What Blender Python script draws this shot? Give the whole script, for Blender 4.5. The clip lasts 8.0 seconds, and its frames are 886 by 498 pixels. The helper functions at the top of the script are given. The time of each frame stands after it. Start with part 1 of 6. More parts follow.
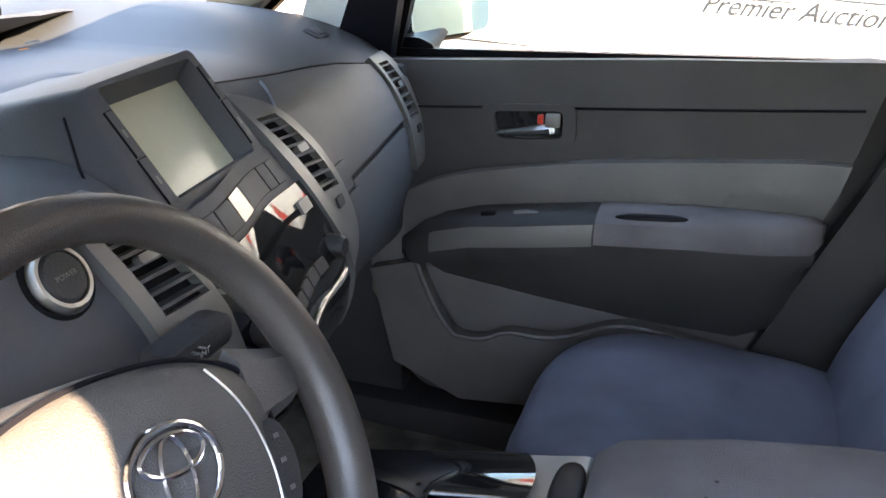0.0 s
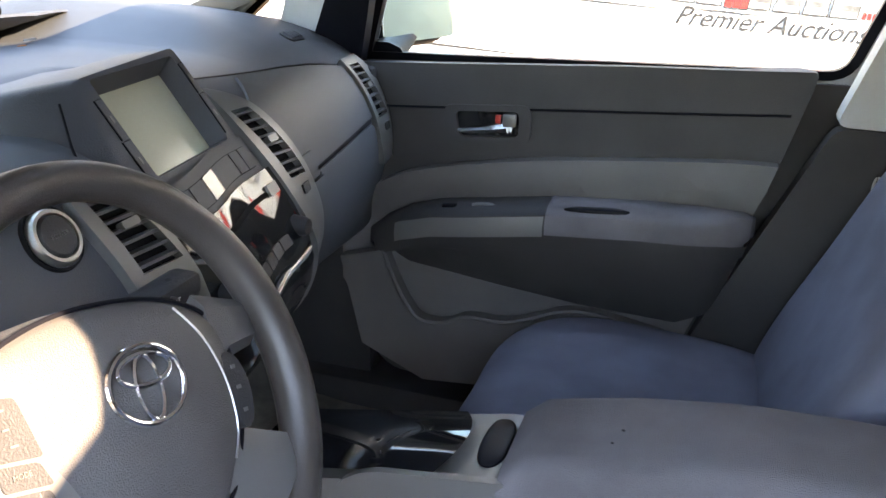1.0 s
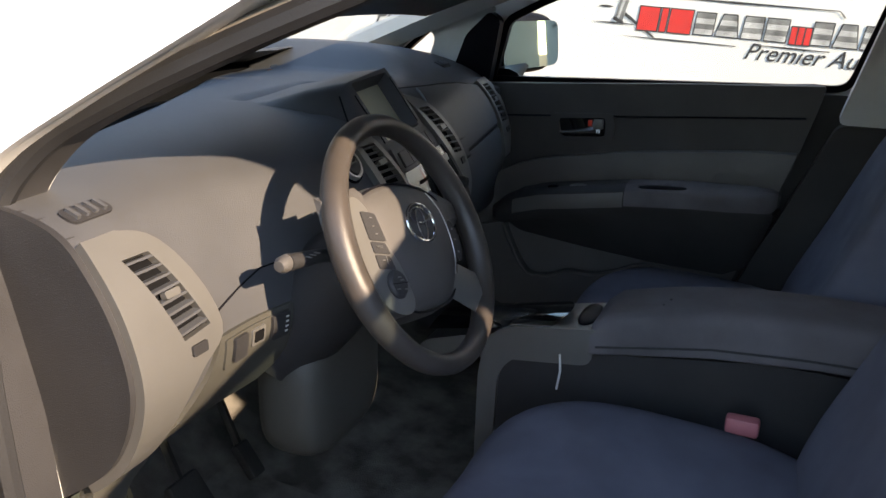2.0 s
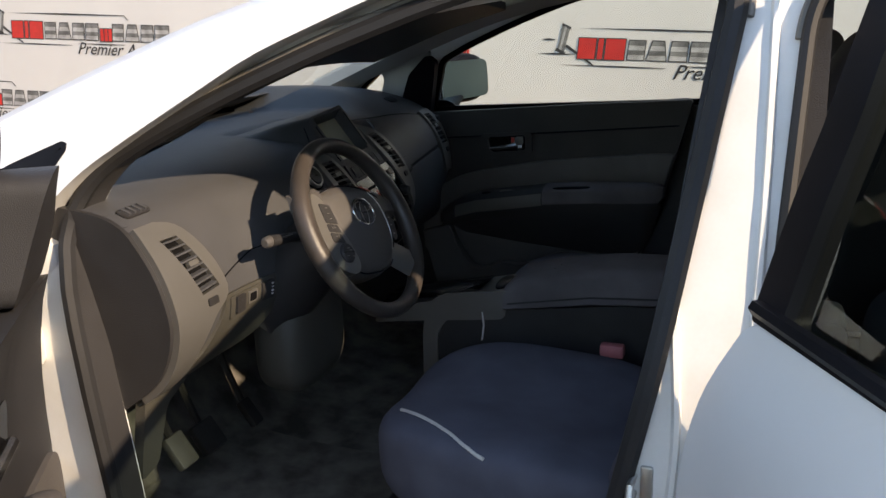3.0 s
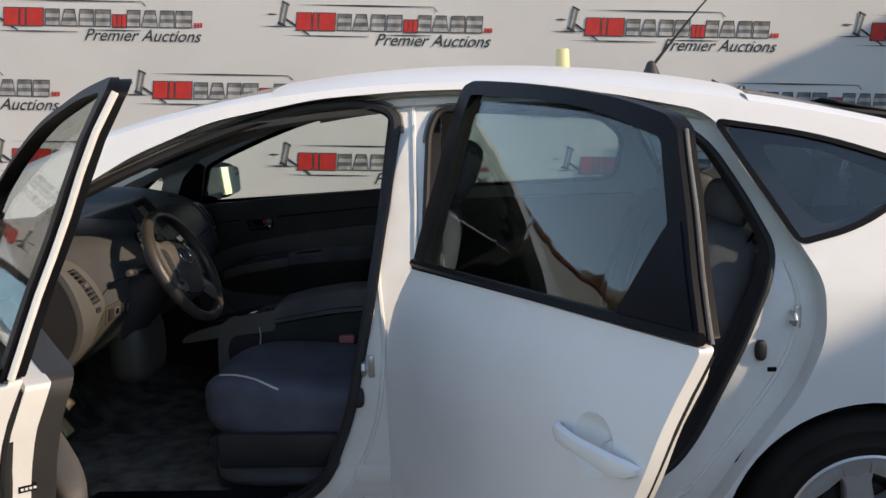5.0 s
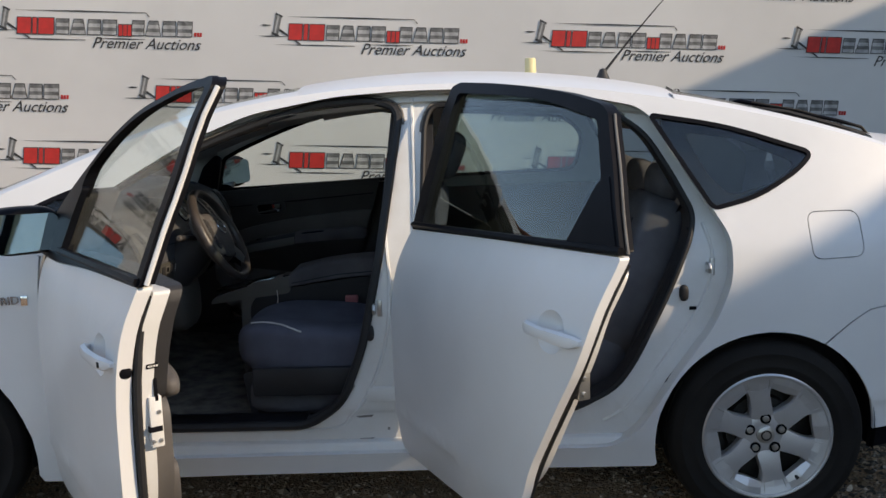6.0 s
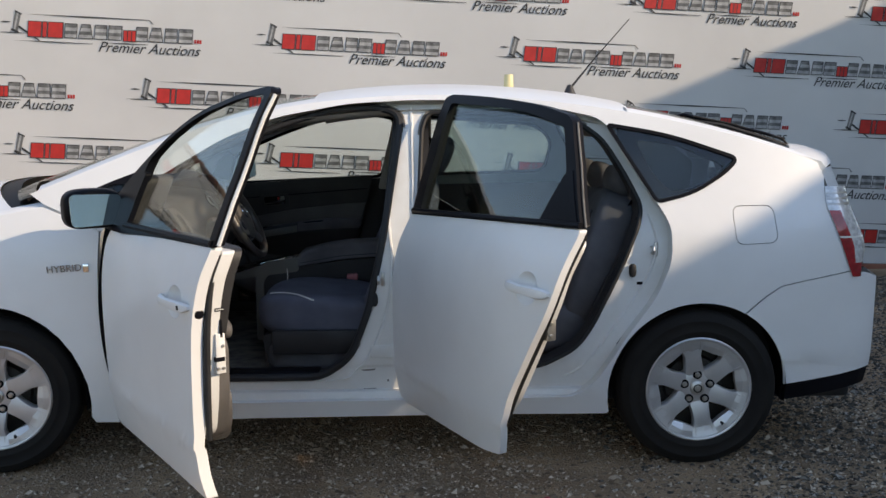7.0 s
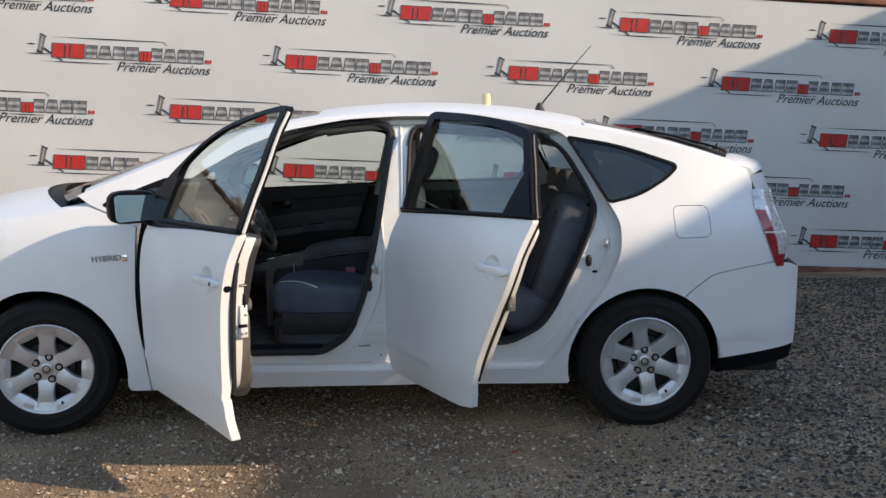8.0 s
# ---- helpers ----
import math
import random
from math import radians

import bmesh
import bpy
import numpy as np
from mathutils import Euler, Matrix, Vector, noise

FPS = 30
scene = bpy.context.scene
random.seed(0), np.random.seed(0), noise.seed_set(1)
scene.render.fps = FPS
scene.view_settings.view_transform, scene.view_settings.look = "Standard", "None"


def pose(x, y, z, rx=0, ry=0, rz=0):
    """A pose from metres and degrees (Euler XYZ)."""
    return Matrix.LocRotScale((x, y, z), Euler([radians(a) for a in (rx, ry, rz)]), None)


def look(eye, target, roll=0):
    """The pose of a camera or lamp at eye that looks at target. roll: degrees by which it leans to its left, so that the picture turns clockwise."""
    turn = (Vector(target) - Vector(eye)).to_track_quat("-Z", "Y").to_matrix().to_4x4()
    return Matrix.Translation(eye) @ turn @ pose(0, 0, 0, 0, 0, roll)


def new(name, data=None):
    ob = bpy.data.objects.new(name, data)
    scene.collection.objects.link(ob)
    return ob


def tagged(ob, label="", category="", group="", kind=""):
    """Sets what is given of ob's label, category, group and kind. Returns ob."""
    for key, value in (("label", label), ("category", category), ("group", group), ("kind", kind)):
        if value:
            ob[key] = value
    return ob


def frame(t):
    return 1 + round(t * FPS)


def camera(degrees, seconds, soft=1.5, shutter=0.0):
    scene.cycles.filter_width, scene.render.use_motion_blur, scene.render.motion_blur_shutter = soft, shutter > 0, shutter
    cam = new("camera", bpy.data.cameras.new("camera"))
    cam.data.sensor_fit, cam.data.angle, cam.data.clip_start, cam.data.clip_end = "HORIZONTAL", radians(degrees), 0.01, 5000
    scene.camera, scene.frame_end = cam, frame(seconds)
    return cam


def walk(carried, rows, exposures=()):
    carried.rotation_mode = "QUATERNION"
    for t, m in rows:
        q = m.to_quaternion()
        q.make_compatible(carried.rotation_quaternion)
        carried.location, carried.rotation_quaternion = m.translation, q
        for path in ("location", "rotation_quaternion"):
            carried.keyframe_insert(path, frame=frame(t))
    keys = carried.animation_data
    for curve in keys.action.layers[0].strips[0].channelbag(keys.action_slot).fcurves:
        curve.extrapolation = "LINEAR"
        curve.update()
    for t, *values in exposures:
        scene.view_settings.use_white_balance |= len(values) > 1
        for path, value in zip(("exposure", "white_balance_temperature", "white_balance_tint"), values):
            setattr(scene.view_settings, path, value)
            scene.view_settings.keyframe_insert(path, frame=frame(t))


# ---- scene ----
from math import degrees

from mathutils.bvhtree import BVHTree
cam = camera(53.4, 8.0)
PATH = [
    (0, (-0.195, -0.697, 1.234), (-0.765, 1.079, 0.511), 1.1),
    (0.5, (-0.152, -0.77, 1.251), (-0.701, 1.014, 0.533), 1.2),
    (1, (-0.114, -0.798, 1.249), (-0.663, 0.99, 0.54), 2.2),
    (1.5, (-0.075, -1.031, 1.269), (-0.752, 0.735, 0.619), 2.4),
    (1.7, (-0.046, -1.191, 1.276), (-0.745, 0.571, 0.639), 2.2),
    (2.8, (0.237, -1.724, 1.331), (-0.564, 0.009, 0.735), -2.1),
    (3, (0.292, -1.805, 1.34), (-0.427, -0.023, 0.785), -2.1),
    (3.5, (0.343, -2.078, 1.339), (-0.002, -0.172, 0.839), -1.7),
    (4, (0.431, -2.32, 1.347), (0.293, -0.361, 0.969), -1.3),
    (4.3, (0.491, -2.489, 1.343), (0.362, -0.526, 0.98), -1.5),
    (4.5, (0.498, -2.607, 1.361), (0.37, -0.639, 1.032), -1.5),
    (4.7, (0.483, -2.73, 1.363), (0.358, -0.76, 1.043), -1.7),
    (5.8, (0.402, -3.345, 1.338), (0.363, -1.369, 1.032), -1.8),
    (6, (0.407, -3.491, 1.325), (0.369, -1.514, 1.024), -1.7),
    (6.5, (0.37, -3.783, 1.33), (0.352, -1.805, 1.037), -1.4),
    (7, (0.313, -4.08, 1.323), (0.353, -2.101, 1.036), -0.4),
    (7.5, (0.326, -4.373, 1.321), (0.368, -2.392, 1.053), -0.2),
    (8, (0.358, -4.679, 1.315), (0.404, -2.695, 1.06), -0.4),
]
EXPO = [(0.0, 4.76, 10400, 21), (0.5, 5.08, 10400, 22), (1.0, 4.66, 10100, 21), (1.5, 3.60, 9300, 18), (1.7, 3.20, 9200, 18), (2.8, 1.74, 9500, 17), (3.5, 1.57, 9300, 17), (4.5, 1.20, 9150, 16), (6.0, 0.95, 9000, 15), (8.0, 1.22, 8950, 15)]
walk(cam, [(t, look(eye, target, roll)) for t, eye, target, roll in PATH], EXPO)

# ---- light: low sun from behind the car, clear sky ----
SUN = Vector((1.0, -0.335, 0.545)).normalized()
world = bpy.data.worlds.new("world")
scene.world = world
world.use_nodes = True
wn = world.node_tree
sky = wn.nodes.new("ShaderNodeTexSky")
sky.sky_type, sky.sun_disc = "NISHITA", False
sky.sun_elevation = math.asin(SUN.z)
sky.sun_rotation = math.atan2(SUN.x, SUN.y)
sky.dust_density, sky.ozone_density = 0.1, 3.5
wn.links.new(sky.outputs[0], wn.nodes["Background"].inputs[0])
wn.nodes["Background"].inputs[1].default_value = 0.15
sun = new("sun", bpy.data.lights.new("sun", "SUN"))
sun.data.energy, sun.data.angle, sun.data.color = 2.0, radians(0.6), (1.0, 0.945, 0.86)
sun.matrix_world = look(SUN * 30, (0, 0, 0))


# ---- materials ----
def mat(name, col, rough=0.5, metal=0.0, var=0.12, scale=6.0, bump=0.0, bscale=200.0, coat=0.0, alt=None, spec=0.5, bdist=0.002):
    """Procedural surface: two scales of colour variation and a fine bump."""
    m = bpy.data.materials.new(name)
    m.use_nodes = True
    t, n = m.node_tree, m.node_tree.nodes
    b = n["Principled BSDF"]
    b.inputs["Roughness"].default_value, b.inputs["Metallic"].default_value = rough, metal
    b.inputs["Coat Weight"].default_value = coat
    b.inputs["Coat Roughness"].default_value = 0.04
    b.inputs["Specular IOR Level"].default_value = spec
    co = n.new("ShaderNodeTexCoord")
    big, fine = n.new("ShaderNodeTexNoise"), n.new("ShaderNodeTexNoise")
    big.inputs["Scale"].default_value, big.inputs["Detail"].default_value = scale, 5
    fine.inputs["Scale"].default_value, fine.inputs["Detail"].default_value = bscale, 2
    for x in (big, fine):
        t.links.new(co.outputs["Object"], x.inputs["Vector"])
    mix = n.new("ShaderNodeMix")
    mix.data_type = "RGBA"
    other = alt or tuple(c * (1 - 2.2 * var) for c in col)
    mix.inputs["A"].default_value, mix.inputs["B"].default_value = (*other, 1), (*[min(1, c * (1 + var)) for c in col], 1)
    add = n.new("ShaderNodeMath")
    add.operation = "MULTIPLY_ADD"
    add.inputs[1].default_value = 0.3
    t.links.new(fine.outputs["Fac"], add.inputs[0])
    ramp = n.new("ShaderNodeMapRange")
    ramp.inputs["From Min"].default_value, ramp.inputs["From Max"].default_value = 0.35, 0.65
    t.links.new(big.outputs["Fac"], ramp.inputs["Value"])
    sc = n.new("ShaderNodeMath")
    sc.operation = "MULTIPLY"
    sc.inputs[1].default_value = 0.7
    t.links.new(ramp.outputs[0], sc.inputs[0])
    t.links.new(sc.outputs[0], add.inputs[2])
    t.links.new(add.outputs[0], mix.inputs["Factor"])
    t.links.new(mix.outputs["Result"], b.inputs["Base Color"])
    if bump:
        bp = n.new("ShaderNodeBump")
        bp.inputs["Strength"].default_value = bump
        bp.inputs["Distance"].default_value = bdist
        t.links.new(fine.outputs["Fac"], bp.inputs["Height"])
        t.links.new(bp.outputs[0], b.inputs["Normal"])
    return m


def glass(name, tint, rough=0.0, base=0.05, edge=0.70):
    m = bpy.data.materials.new(name)
    m.use_nodes = True
    t, n = m.node_tree, m.node_tree.nodes
    n.remove(n["Principled BSDF"])
    tr, gl, mx, fr = n.new("ShaderNodeBsdfTransparent"), n.new("ShaderNodeBsdfGlossy"), n.new("ShaderNodeMixShader"), n.new("ShaderNodeLayerWeight")
    pw, sc = n.new("ShaderNodeMath"), n.new("ShaderNodeMath")
    pw.operation, sc.operation = "POWER", "MULTIPLY_ADD"
    pw.inputs[1].default_value = 3.5
    sc.inputs[1].default_value, sc.inputs[2].default_value = edge, base
    tr.inputs[0].default_value = (*tint, 1)
    gl.inputs["Roughness"].default_value = rough
    t.links.new(fr.outputs["Facing"], pw.inputs[0])
    t.links.new(pw.outputs[0], sc.inputs[0])
    t.links.new(sc.outputs[0], mx.inputs[0])
    t.links.new(tr.outputs[0], mx.inputs[1])
    t.links.new(gl.outputs[0], mx.inputs[2])
    t.links.new(mx.outputs[0], n["Material Output"].inputs[0])
    return m


PAINT = mat("white_paint", (0.80, 0.80, 0.80), 0.36, var=0.03, scale=3.0, coat=0.35, bscale=900)
PAINT.node_tree.nodes["Principled BSDF"].inputs["Coat Roughness"].default_value = 0.14
JAMB = mat("jamb_paint", (0.79, 0.79, 0.78), 0.4, var=0.03, scale=7, coat=0.3, alt=(0.70, 0.69, 0.66))
BLACK = mat("black_trim", (0.009, 0.009, 0.012), 0.40, var=0.2, bump=0.05, bscale=500, spec=0.07)
SEALGREY = mat("grey_seal", (0.20, 0.185, 0.17), 0.7, var=0.2, scale=12, bump=0.2, bscale=300)
BADGE = mat("badge_metal", (0.32, 0.32, 0.34), 0.25, 0.9, var=0.05)
RUBBER = mat("rubber_seal", (0.016, 0.016, 0.018), 0.65, var=0.2, bump=0.2, bscale=300)
TYRE = mat("tyre_rubber", (0.007, 0.006, 0.006), 0.8, var=0.3, bump=0.4, bscale=180, alt=(0.017, 0.0155, 0.014), spec=0.25)
ALLOY = mat("alloy", (0.62, 0.62, 0.63), 0.34, 0.6, var=0.06, scale=8)
DARKMETAL = mat("dark_metal", (0.06, 0.055, 0.05), 0.6, 0.6, var=0.3)
CHROME = mat("chrome", (0.85, 0.85, 0.86), 0.14, 1.0, var=0.02)
STEEL = mat("steel", (0.55, 0.54, 0.52), 0.35, 0.9, var=0.1)
DASHTOP = mat("dash_plastic", (0.072, 0.073, 0.078), 0.55, var=0.1, bump=0.28, bscale=650, alt=(0.059, 0.060, 0.065), spec=0.32)
DASHLOW = mat("lower_dash_plastic", (0.068, 0.065, 0.056), 0.55, var=0.1, bump=0.4, bscale=600)
DARKPL = mat("dark_plastic", (0.036, 0.035, 0.037), 0.5, var=0.15, bump=0.3, bscale=600, spec=0.3)
DOORUP = mat("door_upper_plastic", (0.051, 0.047, 0.047), 0.6, var=0.12, bump=0.4, bscale=600, spec=0.3)
DOORLOW = mat("door_lower_plastic", (0.110, 0.101, 0.097), 0.62, var=0.1, bump=0.4, bscale=600)
SILVER = mat("silver_plastic", (0.17, 0.165, 0.157), 0.42, 0.40, var=0.06, bscale=500)
VOID = mat("matte_black", (0.007, 0.007, 0.008), 0.9, var=0.2, spec=0.1)
PIANO = mat("gloss_black", (0.008, 0.008, 0.009), 0.05, var=0.1, coat=0.5)
CLOTH = mat("seat_cloth", (0.128, 0.134, 0.172), 0.92, var=0.1, scale=10, bump=0.8, bscale=900, spec=0.2)
CLOTH2 = mat("seat_side_cloth", (0.16, 0.156, 0.17), 0.92, var=0.1, scale=10, bump=0.8, bscale=900, spec=0.2)
ARMCLOTH = mat("armrest_cloth", (0.158, 0.147, 0.157), 0.92, var=0.1, scale=7, bump=0.7, bscale=800, spec=0.2, alt=(0.095, 0.087, 0.092))
LINER = mat("headliner", (0.72, 0.71, 0.68), 0.95, var=0.06, bump=0.5, bscale=700, spec=0.1)
PILLAR = mat("pillar_trim", (0.52, 0.51, 0.49), 0.7, var=0.06, bump=0.3, bscale=600)
CARPET = mat("carpet", (0.17, 0.155, 0.135), 1.0, var=0.3, scale=14, bump=1.0, bscale=500, spec=0.1)
LEATHER = mat("wheel_urethane", (0.060, 0.050, 0.045), 0.36, var=0.15, scale=12, bump=0.2, bscale=900)
HUBPL = mat("hub_plastic", (0.085, 0.079, 0.077), 0.55, var=0.08, bump=0.5, bscale=800)
SCREEN = mat("screen_sheen", (0.50, 0.475, 0.34), 0.22, var=0.05, scale=4, coat=0.3)
WHITEPL = mat("white_mark", (0.75, 0.74, 0.70), 0.5)
CREAM = mat("cream_plastic", (0.72, 0.62, 0.34), 0.5, var=0.06)
REDPL = mat("red_plastic", (0.62, 0.035, 0.02), 0.4)
PINK = mat("faded_red_plastic", (0.55, 0.17, 0.19), 0.5)
AMBER = mat("amber_plastic", (0.75, 0.20, 0.03), 0.5)
REDLENS = mat("red_lens", (0.42, 0.02, 0.03), 0.12, coat=1.0, var=0.2, scale=40)
CLEARLENS = mat("clear_lens", (0.72, 0.73, 0.75), 0.1, 0.3, coat=1.0, var=0.2, scale=60)
CLEAR = glass("window_glass", (0.91, 0.945, 0.925), base=0.04, edge=0.48)
TINT = glass("privacy_glass", (0.62, 0.71, 0.70))
HATCH = glass("hatch_glass", (0.60, 0.66, 0.65))
QTINT = glass("quarter_glass", (0.68, 0.73, 0.74))
SHIELD = glass("windscreen_glass", (0.86, 0.92, 0.90))
MIRROR = mat("mirror_glass", (0.50, 0.61, 0.60), 0.02, 1.0, var=0.01)


# ---- mesh helpers ----
def finish(name, me, material, parent=None, label="", sharp=38):
    for p in me.polygons:
        p.use_smooth = True
    me.set_sharp_from_angle(angle=radians(sharp))
    for m in material if isinstance(material, (list, tuple)) else [material]:
        me.materials.append(m)
    ob = new(name, me)
    if parent:
        ob.parent = parent
    return tagged(ob, label)


def part(name, bm, material, parent=None, label="", sharp=38):
    """Links a bmesh as one mesh object under a thing or a part."""
    bmesh.ops.recalc_face_normals(bm, faces=bm.faces)
    me = bpy.data.meshes.new(name)
    bm.to_mesh(me)
    bm.free()
    return finish(name, me, material, parent, label, sharp)


def thing(name, label, category, group="", kind="", at=(0, 0, 0)):
    ob = new(name)
    ob.location = at
    return tagged(ob, label, category, group, kind)


def spline(pts, per=8, closed=False):
    """Catmull-Rom curve through points of any dimension."""
    p = np.array(pts, float)
    n, out = len(p), []
    for i in range(n if closed else n - 1):
        if closed:
            a, b, c, d = p[i - 1], p[i], p[(i + 1) % n], p[(i + 2) % n]
        else:
            a, b, c, d = p[max(i - 1, 0)], p[i], p[i + 1], p[min(i + 2, n - 1)]
        for k in range(per):
            t = k / per
            out.append(0.5 * (2 * b + (c - a) * t + (2 * a - 5 * b + 4 * c - d) * t * t + (3 * b - a - 3 * c + d) * t ** 3))
    if not closed:
        out.append(p[-1])
    return [tuple(q) for q in out]


def rounded(pts, r=0.03, per=5):
    """A closed polygon with its corners rounded by r (one value, or one a corner)."""
    n, out = len(pts), []
    for i, b in enumerate(pts):
        a, c = Vector(pts[i - 1]), Vector(pts[(i + 1) % n])
        b = Vector(b)
        rr = r[i] if isinstance(r, (list, tuple)) else r
        u, v = a - b, c - b
        k = min(rr, 0.45 * u.length, 0.45 * v.length)
        p, q = b + u.normalized() * k, b + v.normalized() * k
        for j in range(per + 1):
            t = j / per
            out.append(tuple(p * (1 - t) ** 2 + b * 2 * t * (1 - t) + q * t * t))
    return out


def sheet(outline, holes=(), cell=0.06):
    """A flat triangulated sheet in two coordinates with holes, cut into cells."""
    bm = bmesh.new()
    for loop in (outline, *holes):
        vs = [bm.verts.new((u, v, 0)) for u, v in loop]
        for i in range(len(vs)):
            bm.edges.new((vs[i - 1], vs[i]))
    bmesh.ops.triangle_fill(bm, use_beauty=True, use_dissolve=False, edges=bm.edges[:])
    us, vs = [p[0] for p in outline], [p[1] for p in outline]
    for axis, lo, hi in ((0, min(us), max(us)), (1, min(vs), max(vs))):
        for k in range(math.ceil(lo / cell), math.floor(hi / cell) + 1):
            co, no = [0, 0, 0], [0, 0, 0]
            co[axis], no[axis] = k * cell + 1e-5, 1
            bmesh.ops.bisect_plane(bm, geom=bm.verts[:] + bm.edges[:] + bm.faces[:], dist=1e-6, plane_co=co, plane_no=no)
    return bm


def panel(outline, fn, thick=0.02, holes=(), cell=0.06):
    """A curved plate: fn(u, v, depth) places the flat sheet in space; the back lies thick deeper."""
    bm = sheet(outline, holes, cell)
    bm.verts.index_update()
    uv = [(v.co.x, v.co.y) for v in bm.verts]
    faces = [[v.index for v in f.verts] for f in bm.faces]
    rim = [[v.index for v in e.verts] for e in bm.edges if len(e.link_faces) == 1]
    bm.free()
    n = len(uv)
    verts = [fn(u, v, 0.0) for u, v in uv]
    if thick:
        verts += [fn(u, v, thick) for u, v in uv]
        faces += [[i + n for i in reversed(f)] for f in faces] + [[a, b, b + n, a + n] for a, b in rim]
    return from_data(verts, faces)


def from_data(verts, faces):
    me = bpy.data.meshes.new("tmp")
    me.from_pydata([tuple(v) for v in verts], [], faces)
    bm = bmesh.new()
    bm.from_mesh(me)
    bpy.data.meshes.remove(me)
    return bm


def loft(rows, closed=False, caps=False):
    """A skin through rows of points; closed: each row is a ring."""
    n, m = len(rows), len(rows[0])
    faces = []
    for i in range(n - 1):
        for j in range(m if closed else m - 1):
            k = (j + 1) % m
            faces.append([i * m + j, i * m + k, (i + 1) * m + k, (i + 1) * m + j])
    if caps:
        faces += [list(range(m)), [(n - 1) * m + j for j in range(m)]]
    return from_data([p for r in rows for p in r], faces)


def tube(pts, r, closed=False, n=8, flat=1.0):
    """A round or flattened bar along points; r may be one radius or one a point."""
    pts = [Vector(p) for p in pts]
    rows, s = [], None
    for i, p in enumerate(pts):
        a = pts[i - 1] if (i or closed) else p
        b = pts[(i + 1) % len(pts)] if (i < len(pts) - 1 or closed) else p
        d = (b - a).normalized()
        if s is None:
            s = d.cross(Vector((0, 0, 1)))
            if s.length < 0.05:
                s = d.cross(Vector((0, 1, 0)))
        s = (s - d * s.dot(d)).normalized()
        w = s.cross(d)
        k = r[i] if isinstance(r, (list, tuple)) else r
        rows.append([p + s * (k * math.cos(2 * math.pi * j / n)) + w * (k * flat * math.sin(2 * math.pi * j / n)) for j in range(n)])
    if closed:
        rows.append(rows[0])
    return loft(rows, True, not closed)


def box(x0, x1, y0, y1, z0, z1, bevel=0.004, seg=2):
    bm = bmesh.new()
    bmesh.ops.create_cube(bm, size=1)
    bmesh.ops.scale(bm, verts=bm.verts, vec=(x1 - x0, y1 - y0, z1 - z0))
    bmesh.ops.translate(bm, verts=bm.verts, vec=((x0 + x1) / 2, (y0 + y1) / 2, (z0 + z1) / 2))
    if bevel:
        bmesh.ops.bevel(bm, geom=bm.edges[:], offset=min(bevel, 0.45 * min(x1 - x0, y1 - y0, z1 - z0)), segments=seg, affect="EDGES", profile=0.5)
    return bm


def cushion(c, s, p=3.2, n=10, bend=None):
    """A soft rounded block of half sizes s round c; bend moves its points."""
    bm = bmesh.new()
    bmesh.ops.create_cube(bm, size=2)
    bmesh.ops.subdivide_edges(bm, edges=bm.edges[:], cuts=n, use_grid_fill=True)
    for v in bm.verts:
        k = sum(abs(a) ** p for a in v.co) ** (-1 / p)
        q = Vector((v.co.x * k * s[0], v.co.y * k * s[1], v.co.z * k * s[2]))
        v.co = Vector(c) + (Vector(bend(*q)) if bend else q)
    return bm


def spin(profile, axis="y", n=40, at=(0, 0, 0)):
    """A turned body: profile of (radius, along) round an axis through at."""
    rows = []
    for j in range(n + 1):
        a = 2 * math.pi * j / n
        c, s = math.cos(a), math.sin(a)
        row = []
        for r, h in profile:
            p = {"y": (r * c, h, r * s), "z": (r * c, r * s, h), "x": (h, r * c, r * s)}[axis]
            row.append((p[0] + at[0], p[1] + at[1], p[2] + at[2]))
        rows.append(row)
    bm = loft(rows)
    bmesh.ops.remove_doubles(bm, verts=bm.verts, dist=1e-5)
    return bm


def join(*bms):
    out = bmesh.new()
    for b in bms:
        me = bpy.data.meshes.new("tmp")
        b.to_mesh(me)
        b.free()
        out.from_mesh(me)
        bpy.data.meshes.remove(me)
    return out


def moved(bm, m):
    bmesh.ops.transform(bm, matrix=m, verts=bm.verts)
    return bm


def lettering(name, text, size, material, parent, m, shear=0.0, depth=0.0008, label="", width=0.0, bold=0.0):
    cu = bpy.data.curves.new(name, "FONT")
    cu.body, cu.size, cu.extrude, cu.shear, cu.offset = text, size, depth, shear, bold
    cu.align_x, cu.align_y = "LEFT", "BOTTOM_BASELINE"
    cu.resolution_u = 3
    tmp = new("tmp", cu)
    bpy.context.view_layer.update()
    me = bpy.data.meshes.new_from_object(tmp.evaluated_get(bpy.context.evaluated_depsgraph_get()))
    bpy.data.objects.remove(tmp)
    if width:
        xs = [v.co.x for v in me.vertices]
        k = width / (max(xs) - min(xs))
        for v in me.vertices:
            v.co.x *= k
    me.materials.clear()
    me.materials.append(material)
    me.name = name
    ob = new(name, me)
    ob.parent = parent
    ob.matrix_basis = m
    return tagged(ob, label)


# ---- the setting ----
def ground_height(x, y):
    h = 0.012 * noise.noise((x * 0.5, y * 0.5, 0)) + 0.006 * noise.noise((x * 2.3, y * 2.3, 3))
    return h * min(1, math.hypot(x, y) / 60 + 1)


